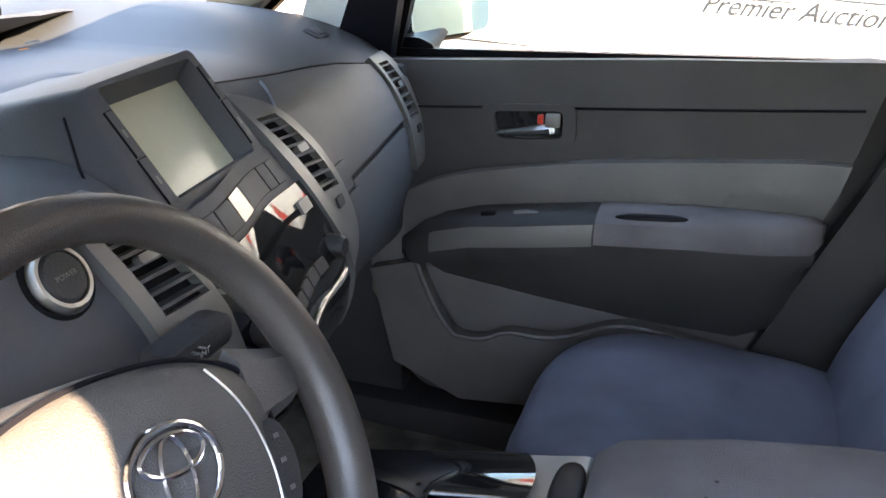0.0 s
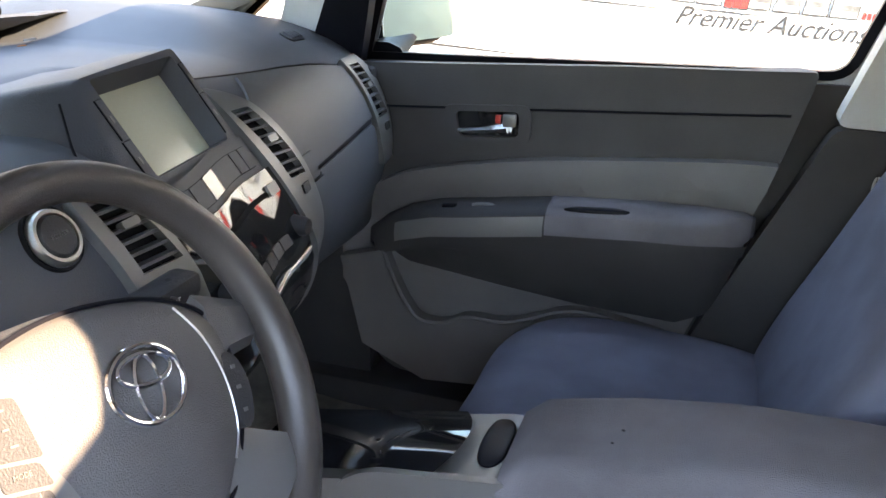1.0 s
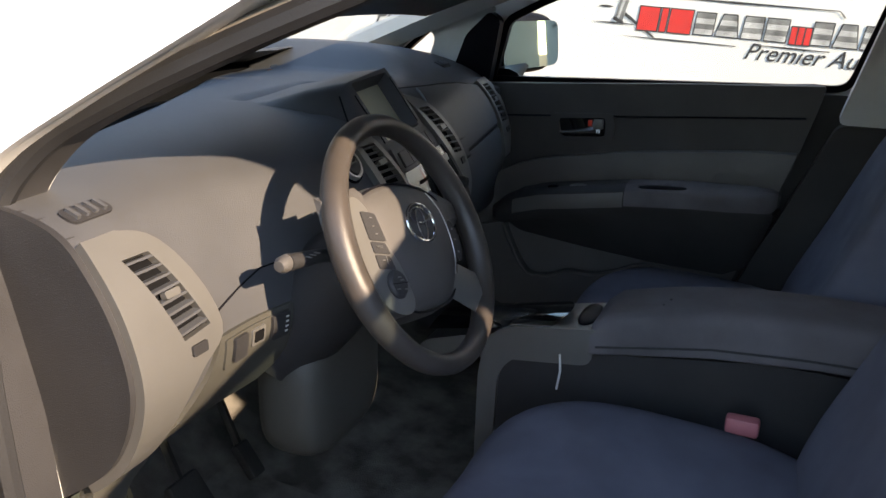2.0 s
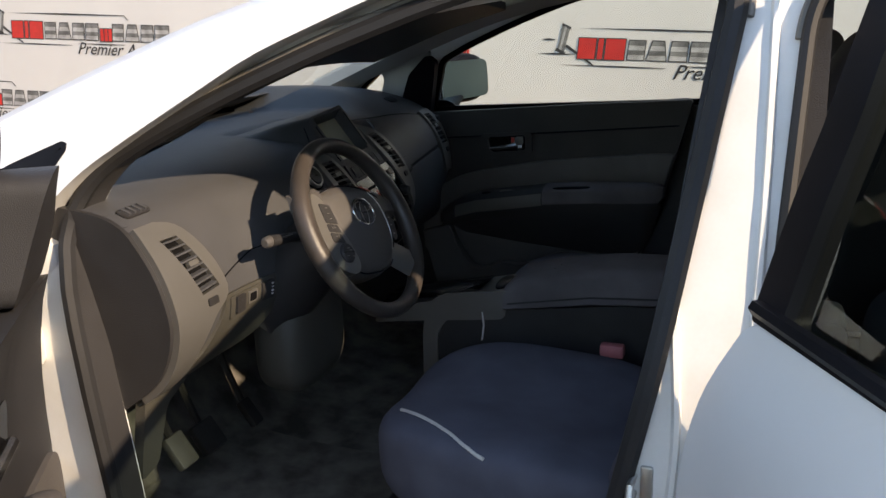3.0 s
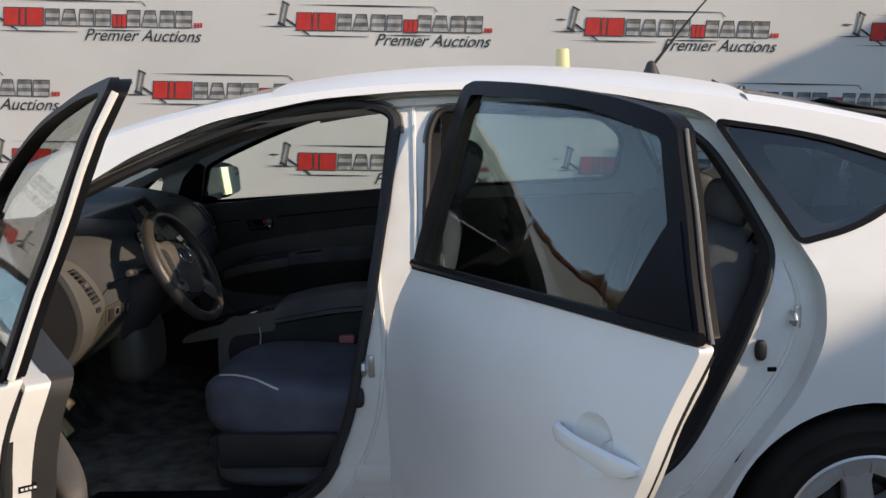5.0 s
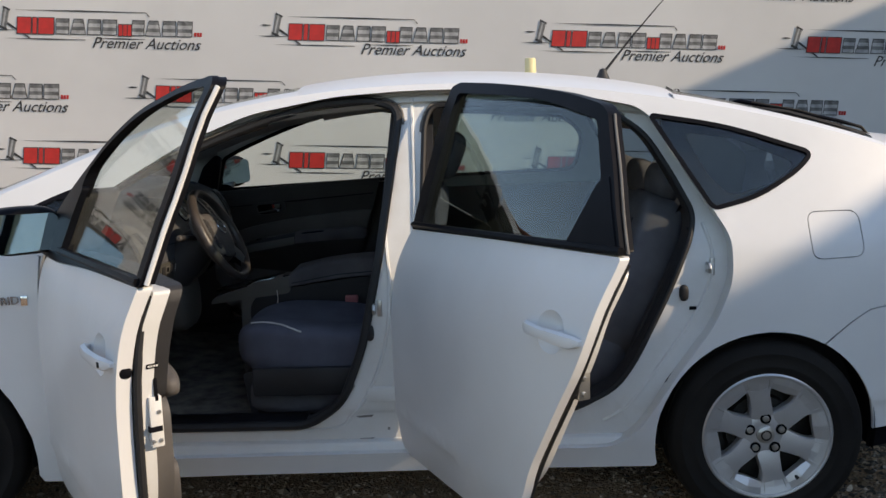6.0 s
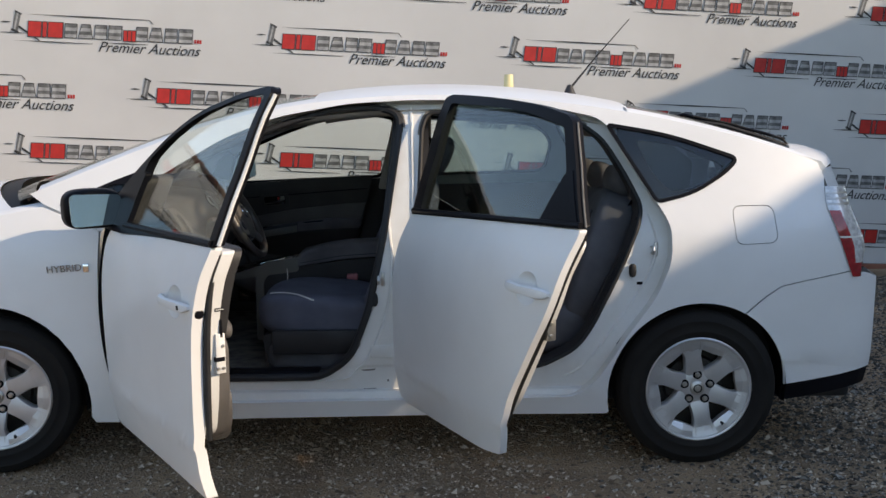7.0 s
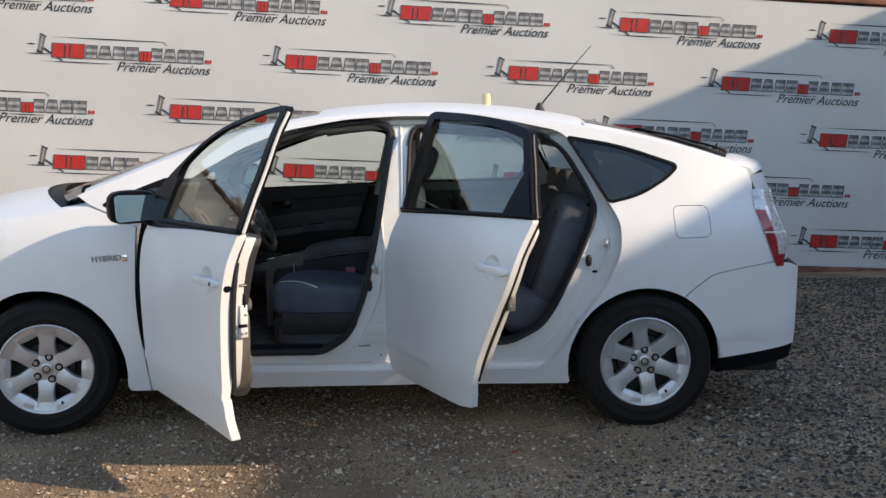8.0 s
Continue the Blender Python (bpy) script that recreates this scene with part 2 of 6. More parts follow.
GROUND = mat("gravel_ground", (0.42, 0.285, 0.178), 0.95, var=0.25, scale=1.7, bump=1.0, bdist=0.014, bscale=110, alt=(0.145, 0.100, 0.070), spec=0.15)
GRAVEL = mat("gravel", (0.19, 0.165, 0.14), 0.9, var=0.2, scale=30, bump=0.6, bscale=120, spec=0.2)
GRAVELGREY = mat("grey_gravel", (0.13, 0.12, 0.11), 0.9, var=0.2, scale=30, bump=0.6, bscale=120, spec=0.2)
for m, dark, mid, pale in ((GRAVEL, (0.105, 0.072, 0.048, 1), (0.29, 0.208, 0.145, 1), (0.66, 0.54, 0.42, 1)), (GRAVELGREY, (0.034, 0.028, 0.023, 1), (0.092, 0.078, 0.064, 1), (0.36, 0.325, 0.28, 1))):
    gn = m.node_tree
    geo, hue = gn.nodes.new("ShaderNodeNewGeometry"), gn.nodes.new("ShaderNodeValToRGB")
    hue.color_ramp.elements[0].color, hue.color_ramp.elements[1].color = dark, pale
    hue.color_ramp.elements.new(0.72).color = mid
    gn.links.new(geo.outputs["Random Per Island"], hue.inputs[0])
    gn.links.new(hue.outputs[0], gn.nodes["Principled BSDF"].inputs["Base Color"])

coords = sorted({round(s * v, 3) for s in (-1, 1) for v in [0.12 * k for k in range(45)] + [6, 7, 9, 12, 18, 30, 60, 120, 400, 1500]})
rows = [[(x, y, ground_height(x, y)) for y in coords] for x in coords]
ground = part("ground", loft(rows), GROUND)
tagged(ground, "brown packed dirt and gravel yard", "ground", kind="structure")


def stones(count, area, lo, hi, seed, bare):
    rng = random.Random(seed)
    verts, faces = [], []
    for _ in range(count):
        x, y = rng.uniform(*area[0]), rng.uniform(*area[1])
        if noise.noise((x * 1.3, y * 2.2, 7)) + 0.5 * noise.noise((x * 4.0, y * 6.0, 9)) < rng.uniform(-0.75, 0.55) + bare:
            continue
        rim = noise.noise((x * 1.1, y * 1.1, 3)) * 0.35
        if rng.random() > min((x - area[0][0]) / 1.1, (area[0][1] - x) / 1.2, (y - area[1][0]) / 0.7) + rim * (y < -1.2 or x > 4.8):
            continue
        r = lo + (hi - lo) * rng.random() ** 3.5
        if rng.random() < 0.010:
            r = rng.uniform(0.014, 0.027)
        z, a = ground_height(x, y) + r * 0.15, rng.uniform(0, 6.3)
        k, base = rng.uniform(0.5, 0.9), len(verts)
        ring = [(x + r * math.cos(a + 2 * math.pi * j / 5) * rng.uniform(0.75, 1.2), y + k * r * math.sin(a + 2 * math.pi * j / 5), z + r * rng.uniform(-0.2, 0.2)) for j in range(5)]
        verts += ring + [(x + r * rng.uniform(-0.3, 0.3), y, z + r * rng.uniform(0.35, 0.6)), (x, y, z - r * 0.6)]
        for j in range(5):
            faces += [[base + j, base + (j + 1) % 5, base + 5], [base + (j + 1) % 5, base + j, base + 6]]
    return verts, faces


def gravel(label, count, area, lo, hi, seed, material, bare):
    me = bpy.data.meshes.new("gravel")
    verts, faces = stones(count, area, lo, hi, seed, bare)
    me.from_pydata(verts, [], faces)
    tagged(finish("gravel", me, material, sharp=20), label, "gravel", kind="stuff")


gravel("loose grey and brown gravel on the dirt", 178000, ((-3.4, 4.0), (-2.6, 0.3)), 0.0034, 0.015, 5, GRAVEL, -0.02)
gravel("loose gravel behind the car along the wall", 135000, ((0.9, 6.8), (-2.3, 3.2)), 0.005, 0.019, 9, GRAVELGREY, -0.5)

shard = part("plastic_shard", moved(box(-0.011, 0.011, -0.008, 0.008, -0.002, 0.003, 0.001), pose(0.735, -1.155, ground_height(0.735, -1.155) + 0.008, 14, 9, 30)), mat("red_shard", (0.55, 0.05, 0.06), 0.4))
tagged(shard, "small broken red plastic shard lying on the gravel", "debris")

# the banner wall: a printed vinyl sheet on a masonry wall that runs out of line and level with the parked car
VINYL = mat("white_vinyl", (0.62, 0.615, 0.61), 0.55, var=0.035, scale=0.9, bump=0.25, bscale=4, alt=(0.55, 0.545, 0.54), spec=0.3)
BRICK = mat("red_masonry", (0.30, 0.12, 0.08), 0.9, var=0.3, scale=5, bump=0.6, bscale=60)
PRINTRED = mat("red_print", (0.55, 0.025, 0.02), 0.5, var=0.1, scale=20)
PRINTDARK = mat("dark_print", (0.035, 0.035, 0.038), 0.5, var=0.2, scale=10)
PRINTGREY = mat("grey_print", (0.17, 0.17, 0.17), 0.5, var=0.35, scale=14, alt=(0.05, 0.05, 0.05))
PRINTLIGHT = mat("light_grey_print", (0.40, 0.40, 0.40), 0.5, var=0.3, scale=14, alt=(0.20, 0.20, 0.20))


WALL = Matrix.Translation((-0.8345, 3.274, 2.04)) @ Matrix.Rotation(0.0643, 4, "Z") @ Matrix.Rotation(0.049, 4, "Y")
TOP, FOOT = 0.70, -1.745


def ripple(x, z):
    return 0.003 * noise.noise((x * 0.9, z * 0.35, 2)) + 0.001 * noise.noise((x * 3.1, z * 1.2, 5))


wall = part("wall_north", moved(box(-6.5, 9.6, 0.02, 0.25, -2.9, TOP + 0.02, 0), WALL), BRICK)
tagged(wall, "red masonry yard wall behind the banner", "wall", kind="structure")
rows = [[(x, ripple(x, k / 12), FOOT + (TOP - FOOT) * k / 12) for k in range(13)] for x in [-6.5 + 0.2 * i for i in range(82)]]
back = [[(x, y + 0.012, z) for x, y, z in r] for r in rows]
banner = part("banner", moved(join(loft(rows), loft(back)), WALL), VINYL)
tagged(banner, "white vinyl auction banner with repeated print stretched along a wall", "banner")
part("batten", moved(box(-6.5, 9.6, -0.03, -0.006, FOOT - 0.065, FOOT - 0.004, 0.004), WALL), BRICK, banner, "weathered red bottom batten")
coping = part("wall_coping", moved(box(-6.5, 9.6, -0.02, 0.27, TOP + 0.02, TOP + 0.07, 0.008), WALL), BRICK)
tagged(coping, "rusty red coping strip along the wall top", "coping", kind="structure")


def slanted(bm, x0, x1, z0, z1, lean, y, slot):
    """A slanted block of print."""
    vs = [bm.verts.new((a + lean * c, y, c)) for a, c in ((x0, z0), (x1, z0), (x1, z1), (x0, z1))]
    bm.faces.new(vs).material_index = slot


def logo_mesh():
    """Gavel, slanted blocks and speed lines: the printed mark as plain shapes, 1.6 m wide."""
    bm = bmesh.new()
    red, dark, grey, light = 0, 1, 2, 3

    def block(a, b, z0, z1, crown, slots, lean=0.08):
        """A plain bevelled block, drawn in towards its crown, with a dark rim and shaded bands."""
        n = len(slots)
        for out, y in ((0.006, -0.0008), (0.0, -0.0016)):
            for k in range(1 if out else n):
                lo, hi = (0.0, 1.0) if out else (k / n, (k + 1) / n)
                pts = []
                for t, e in ((lo, 0), (lo, 1), (hi, 1), (hi, 0)):
                    inset = crown * (b - a) * t
                    px = (b + out - inset) if e else (a - out + inset)
                    z = z0 + (z1 - z0) * t + (out if t == hi and hi == 1.0 else -out if t == lo and lo == 0.0 else 0.0)
                    pts.append((px + lean * z, z))
                f = bm.faces.new([bm.verts.new((px, y, z)) for px, z in pts])
                f.material_index = dark if out else slots[k]

    x = 0.0
    for w in (0.122, 0.045, 0.135):
        block(x, x + w - 0.012, -0.004, 0.110, 0.0, (red,))
        x += w + 0.003
    x += 0.008
    for w, crown in ((0.118, 0.0), (0.140, 0.22), (0.124, 0.05), (0.128, 0.0)):
        block(x, x + w - 0.018, 0.0, 0.104, crown, (light, grey, light, grey))
        x += w
    for w in (0.037, 0.037, 0.037):
        block(x + 0.004, x + w - 0.004, -0.006, 0.074, 0.0, (red,), 0.05)
        x += w
    for w, crown in ((0.112, 0.0), (0.140, 0.22), (0.124, 0.05), (0.135, 0.0)):
        block(x + 0.004, x + w - 0.014, 0.0, 0.104, crown, (light, grey, light, grey))
        x += w
    for k in range(3):
        slanted(bm, x + 0.008 + 0.023 * k, x + 0.026 + 0.023 * k, 0.0, 0.03, 0.05, -0.0012, red)
    # gavel: a tilted head and a short handle
    def poly(pts, slot, y=-0.001):
        f = bm.faces.new([bm.verts.new((a, y, c)) for a, c in pts])
        f.material_index = slot
    poly([(-0.135, 0.035), (-0.09, 0.02), (-0.055, 0.165), (-0.105, 0.185)], grey)
    poly([(-0.12, 0.045), (-0.108, 0.04), (-0.075, 0.165), (-0.09, 0.172)], light, -0.0018)
    poly([(-0.145, 0.035), (-0.085, 0.012), (-0.08, 0.028), (-0.14, 0.052)], dark, -0.0018)
    poly([(-0.11, 0.178), (-0.05, 0.155), (-0.047, 0.168), (-0.105, 0.192)], dark, -0.0018)
    poly([(-0.075, 0.075), (0.10, -0.03), (0.105, -0.045), (-0.08, 0.058)], dark)
    # speed lines
    for a, b, c, t in ((-0.24, -0.15, 0.098, 0.006), (-0.28, -0.02, 0.018, 0.0045), (-0.02, 1.06, 0.165, 0.0055), (-0.13, 0.56, -0.042, 0.0045), (0.62, 1.05, -0.028, 0.0045)):
        poly([(a, c), ((a + b) / 2, c - t), (b, c - t * 0.4), (b, c + t * 0.4), ((a + b) / 2, c + t)], dark)
    poly([(1.06, 0.163), (1.06, 0.169), (1.10, 0.135), (1.085, 0.135)], grey)
    me = bpy.data.meshes.new("logo")
    bm.to_mesh(me)
    bm.free()
    for m in (PRINTRED, PRINTDARK, PRINTGREY, PRINTLIGHT):
        me.materials.append(m)
    return me


LOGO = logo_mesh()
TAGLINE = lettering("tagline", "Premier Auctions", 0.115, PRINTDARK, banner, Matrix(), 0.42, 0.0004, width=0.80, bold=0.0004)
PITCH, ROW = 1.991, 0.479
first = True
for row in range(-1, 4):
    for col in range(-4, 5):
        a = PITCH * (col + (0.5 if row % 2 else 0))
        if a < -6.2 or a > 8.6:
            continue
        m = WALL @ Matrix.Translation((a + 0.004, -0.0035, -ROW * row - 0.118))
        ob = new("logo", LOGO)
        ob.parent, ob.matrix_basis = banner, m @ Matrix.Diagonal((0.885, 1, 1, 1))
        t2 = TAGLINE if first else new("tagline", TAGLINE.data)
        first = False
        t2.parent, t2.matrix_basis = banner, m @ Matrix.Translation((0.535, -0.0005, -0.098)) @ Matrix.Rotation(math.pi / 2, 4, "X")

# plain buildings and walls that close the yard; the east block is unseen, added to throw the long shade over the car's
# tail
STUCCO = mat("stucco", (0.42, 0.37, 0.31), 0.9, var=0.12, scale=1.5, bump=0.5, bscale=40)
EAST_X = 9.0
# roofline shaped so that its cast shade falls along the wanted edges
GABLE = [(-30, -0.3), (3.98, -0.3), (3.98, 4.33), (3.3, 4.55), (2.12, 4.93), (1.07, 5.27), (-3.2, 4.82), (-30, 4.2)]
wall_east = part("wall_east", panel(GABLE, lambda u, v, d: (EAST_X + 0.11 * u + d, u, v), 0.4, (), 2.0), STUCCO)
tagged(wall_east, "unseen tall stucco gable wall added to cast the long shade", "wall", kind="structure")
wall_south = part("wall_south", box(-30, EAST_X, -24, -23.6, -0.3, 2.4, 0), STUCCO)
tagged(wall_south, "plain low stucco wall across the yard", "wall", kind="structure")


def scrap_heap():
    """A long bank of scrap in front of the car: bent sheets and bars in rust and paint colours."""
    rng = random.Random(4)
    mats = [mat("rust_scrap", (0.13, 0.065, 0.035), 0.8, var=0.4), mat("grey_scrap", (0.20, 0.19, 0.18), 0.6, 0.4, var=0.3), mat("pale_scrap", (0.45, 0.43, 0.38), 0.6, var=0.2), mat("orange_scrap", (0.36, 0.11, 0.03), 0.6, var=0.2), mat("dark_scrap", (0.03, 0.028, 0.027), 0.7, var=0.3)]
    verts, faces, slots = [], [], []
    for _ in range(3600):
        az, far = radians(rng.uniform(-4, 33)), 13.5 + 5 * rng.random() ** 2
        h = (4.6 + 0.45 * math.sin(az * 9 + 1) + 0.35 * math.sin(az * 31))
        x, y = 0.5 - far * math.cos(az), -1.35 + far * math.sin(az)
        z = max(0.1, h * rng.random() ** 0.55 * (1 - 0.02 * (far - 13.5)))
        s = (rng.uniform(0.1, 0.9), rng.uniform(0.04, 0.3), rng.uniform(0.02, 0.16))
        m = pose(x, y, z, rng.uniform(-40, 40), rng.uniform(-50, 50), rng.uniform(0, 180))
        b = len(verts)
        verts += [tuple(m @ Vector((a * s[0], c * s[1], d * s[2]))) for a in (-1, 1) for c in (-1, 1) for d in (-1, 1)]
        faces += [[b + i for i in f] for f in ((0, 1, 3, 2), (4, 6, 7, 5), (0, 4, 5, 1), (2, 3, 7, 6), (0, 2, 6, 4), (1, 5, 7, 3))]
        slots += [rng.choice((0, 0, 0, 0, 1, 1, 1, 2, 2, 4, 4, 4, 4, 3 if rng.random() < 0.35 else 0))] * 6
    me = bpy.data.meshes.new("scrap_heap")
    me.from_pydata(verts, [], faces)
    ob = finish("scrap_heap", me, mats, sharp=10)
    me.polygons.foreach_set("material_index", slots)
    tagged(ob, "long heap of rusty mixed scrap metal across the yard", "scrap heap", kind="stuff")


scrap_heap()


# ---- the car: shape functions ----
def smooth_table(xs, ys):
    c = np.array(spline(list(zip(xs, ys)), 10))
    return lambda v: float(np.interp(v, c[:, 0], c[:, 1]))


plan_half = smooth_table([-2.3, -2.15, -1.9, -1.6, -1.35, -0.9, 0, 0.8, 1.35, 1.7, 1.95, 2.1, 2.2], [0.35, 0.60, 0.745, 0.815, 0.845, 0.858, 0.8625, 0.8625, 0.852, 0.822, 0.77, 0.69, 0.55])
inset = smooth_table([0.12, 0.2, 0.3, 0.385, 0.412, 0.55, 0.75, 0.88, 0.96, 1.0, 1.1, 1.2, 1.3, 1.38, 1.44, 1.5], [0.07, 0.05, 0.024, 0.0135, 0.005, 0, 0.0, 0.015, 0.042, 0.06, 0.10, 0.145, 0.185, 0.225, 0.275, 0.40])


def half_width(x, z):
    return plan_half(x) - inset(z)


def side(sign=-1, inward=0.0):
    """Places (x, z) on the car's flank; depth goes inwards."""
    return lambda u, v, d: (u, sign * (half_width(u, v) - inward - d), v)


roof_edge = smooth_table([-1.55, -1.25, -1.0, -0.75, -0.5, -0.25, 0.0, 0.3, 0.6, 0.9, 1.2, 1.5, 1.75, 1.86, 2.0], [0.92, 1.03, 1.13, 1.23, 1.318, 1.375, 1.41, 1.425, 1.415, 1.385, 1.335, 1.265, 1.19, 1.145, 1.06])
roof_mid = smooth_table([-1.55, -1.25, -1.0, -0.75, -0.5, -0.25, 0.0, 0.3, 0.6, 0.9, 1.2, 1.5, 1.75, 1.95, 2.05], [0.95, 1.06, 1.16, 1.265, 1.36, 1.43, 1.468, 1.485, 1.478, 1.45, 1.395, 1.315, 1.235, 1.165, 1.06])



def top_sheet(x0, x1, nx=24, bow=None, lift=0.0, ny=20, narrow=0.0, hi=1.0):
    """Roof, screens and hatch as one run of arcs from flank to flank."""
    rows = []
    for i in range(nx + 1):
        x = x0 + (x1 - x0) * i / nx
        ze = roof_edge(x)
        ye = half_width(x, ze) - narrow
        row = []
        for j in range(ny + 1):
            v = -1 + 2 * j / ny
            k = 1 - abs(v) ** 2.6
            xx = x - (bow(i / nx) * (1 - v * v) if bow else 0)
            row.append((xx, v * ye, ze + (roof_mid(x) - ze) * k + lift))
        rows.append(row)
    return rows


car = thing("car", "white five-door hybrid hatchback with both near doors open, parked on gravel", "car")

# door outlines with the doors shut, in (x, z)
FHOLE = rounded([(-0.78, 0.985), (-0.765, 0.93), (-0.735, 0.80), (-0.715, 0.62), (-0.70, 0.40), (-0.62, 0.36), (-0.09, 0.36), (0.02, 0.44), (0.09, 0.62), (0.15, 0.90), (0.218, 1.345), (0.13, 1.373), (-0.03, 1.367), (-0.20, 1.32), (-0.36, 1.264), (-0.50, 1.207), (-0.62, 1.152), (-0.72, 1.097), (-0.765, 1.045)], 0.05, 5)
RHOLE = rounded([(0.33, 0.40), (0.74, 0.385), (0.885, 0.46), (0.945, 0.545), (1.048, 0.76), (1.122, 0.93), (1.137, 1.0), (1.075, 1.13), (1.005, 1.25), (0.90, 1.325), (0.70, 1.35), (0.33, 1.355), (0.305, 1.30), (0.29, 0.98), (0.31, 0.7)], 0.05, 5)
TRI = rounded([(-1.04, 1.022), (-0.94, 1.002), (-0.893, 1.10), (-0.915, 1.118)], 0.012, 4)
NTRI = rounded([(-1.04, 1.024), (-0.90, 0.998), (-0.80, 1.09), (-0.770, 1.134), (-0.86, 1.10)], 0.008, 4)
QWIN = rounded([(1.02, 1.305), (1.25, 1.265), (1.515, 1.175), (1.46, 1.125), (1.33, 1.05), (1.19, 1.018)], [0.012, 0.1, 0.03, 0.06, 0.1, 0.02], 5)
FUEL = rounded([(1.47, 1.0), (1.635, 1.0), (1.645, 0.86), (1.48, 0.855)], 0.035, 5)


def arch(cx, cz, r, a0, a1, n=18):
    return [(cx + r * math.cos(radians(a0 + (a1 - a0) * i / n)), cz + r * math.sin(radians(a0 + (a1 - a0) * i / n))) for i in range(n + 1)]


REAR_ARCH = arch(1.352, 0.292, 0.347, 194, 61)
SEAM = [(1.60, 0.66), (1.66, 0.698), (1.80, 0.722), (1.955, 0.744)]
roofline = [(x, roof_edge(x)) for x in [1.84 - 0.06 * i for i in range(51)]]
FLANK = [(-0.885, 0.93), (-0.895, 0.62), (-0.87, 0.34), (-0.86, 0.19), (-0.3, 0.2), (0.5, 0.205), (1.005, 0.2)] + REAR_ARCH + SEAM + [(1.955, 0.80), (1.90, 0.95), (1.855, 1.04), (1.86, 1.10)] + roofline + [(-1.10, 1.025), (-0.98, 0.975)]

# both doors share one recess, so the pillar between them lies as deep as the jambs
RECESS = rounded([(-0.885, 0.93), (-0.895, 0.62), (-0.87, 0.34), (-0.84, 0.265), (0.88, 0.275), (0.96, 0.335), (1.06, 0.50), (1.18, 0.665), (1.235, 0.80), (1.235, 0.93), (1.19, 1.01), (1.035, 1.285), (0.98, 1.335), (0.75, 1.385), (0.50, 1.405), (0.245, 1.405), (0.02, 1.393), (-0.25, 1.345), (-0.45, 1.265), (-0.62, 1.165), (-0.74, 1.09), (-0.83, 1.0)], 0.05, 5)
flank = part("side_panel", panel(FLANK, side(), 0.012, (RECESS, QWIN, FUEL, NTRI), 0.07), PAINT, car)


def wall_strip(loop, fa, fb):
    """The face between one closed line at two depths."""
    return loft([[fa(u, v, 0) for u, v in loop], [fb(u, v, 0) for u, v in loop]], True)


def shrink(loop, k):
    """A loop moved inwards by k metres."""
    n, out = len(loop), []
    area = sum(loop[i - 1][0] * loop[i][1] - loop[i][0] * loop[i - 1][1] for i in range(n))
    for i in range(n):
        a, b = Vector(loop[i - 2]), Vector(loop[(i + 2) % n])
        d = (b - a).normalized()
        s = 1 if area > 0 else -1
        out.append((loop[i][0] - s * d.y * k, loop[i][1] + s * d.x * k))
    return out


JD = 0.062
ring = panel(shrink(RECESS, -0.004), side(-1, JD), 0.05, (FHOLE, RHOLE), 0.05)
part("door_jamb", join(ring, wall_strip(shrink(RECESS, -0.001), side(-1, 0.004), side(-1, JD))), JAMB, car, "white painted door openings with worn edges")
for hole, r in ((FHOLE, 0.014), (RHOLE, 0.009)):
    seal = part("door_seal", tube([side(-1, JD - 0.010)(u, v, 0) for u, v in shrink(hole, 0.008 - r)], r, True, 8), RUBBER, car, "black rubber door seal")
    lip = [p for p in shrink(hole, 0.008 - 2.2 * r) if p[1] > 1.05 and (r > 0.01 or p[0] < 0.95)]
    k = next(i for i in range(len(lip)) if math.dist(lip[i], lip[i - 1]) > 0.15)
    part("seal_lip", tube([side(-1, JD - 0.006)(u, v, 0) for u, v in lip[k:] + lip[:k]], 0.005, False, 8), SEALGREY, seal, "grey seal lip")
for hole, deep in ((FHOLE, 0.045), (RHOLE, 0.09)):
    part("opening_trim", wall_strip(shrink(hole, 0.003), side(-1, JD - 0.006), side(-1, JD + deep)), DARKPL, car, "dark trim inside the door opening")
# folded flange lines in the painted jamb
for pts in ([(0.17, 0.99), (0.185, 0.80), (0.165, 0.62), (0.115, 0.48), (0.05, 0.385), (-0.06, 0.335), (-0.60, 0.335)], [(1.165, 0.97), (1.19, 0.86), (1.15, 0.72), (1.04, 0.55), (0.93, 0.40), (0.85, 0.345)], [(0.262, 1.38), (0.268, 1.0), (0.25, 0.7), (0.24, 0.45)]):
    part("jamb_flange", tube([side(-1, JD - 0.001)(u, v, 0) for u, v in spline(pts, 6)], 0.006, False, 6), JAMB, car)

corner = part("corner_window", panel(NTRI, side(-1, 0.004), 0.004, (), 0.08), QTINT, car)
part("window_frame", panel(shrink(NTRI, -0.008), side(-1, -0.002), 0.01, (shrink(NTRI, 0.004),), 0.08), BLACK, corner, "black window surround")
quarter = part("quarter_window", panel(QWIN, side(-1, 0.004), 0.004, (), 0.08), QTINT, car)
part("window_frame", panel(shrink(QWIN, -0.008), side(-1, -0.002), 0.01, (shrink(QWIN, 0.005),), 0.08), BLACK, quarter, "black window surround")
part("fuel_door", panel(shrink(FUEL, 0.003), side(-1, 0.0), 0.01, (), 0.05), PAINT, car)
part("fuel_door_gap", panel(shrink(FUEL, -0.006), side(-1, 0.010), 0.004, (), 0.06), BLACK, car, "dark recess round the fuel door")

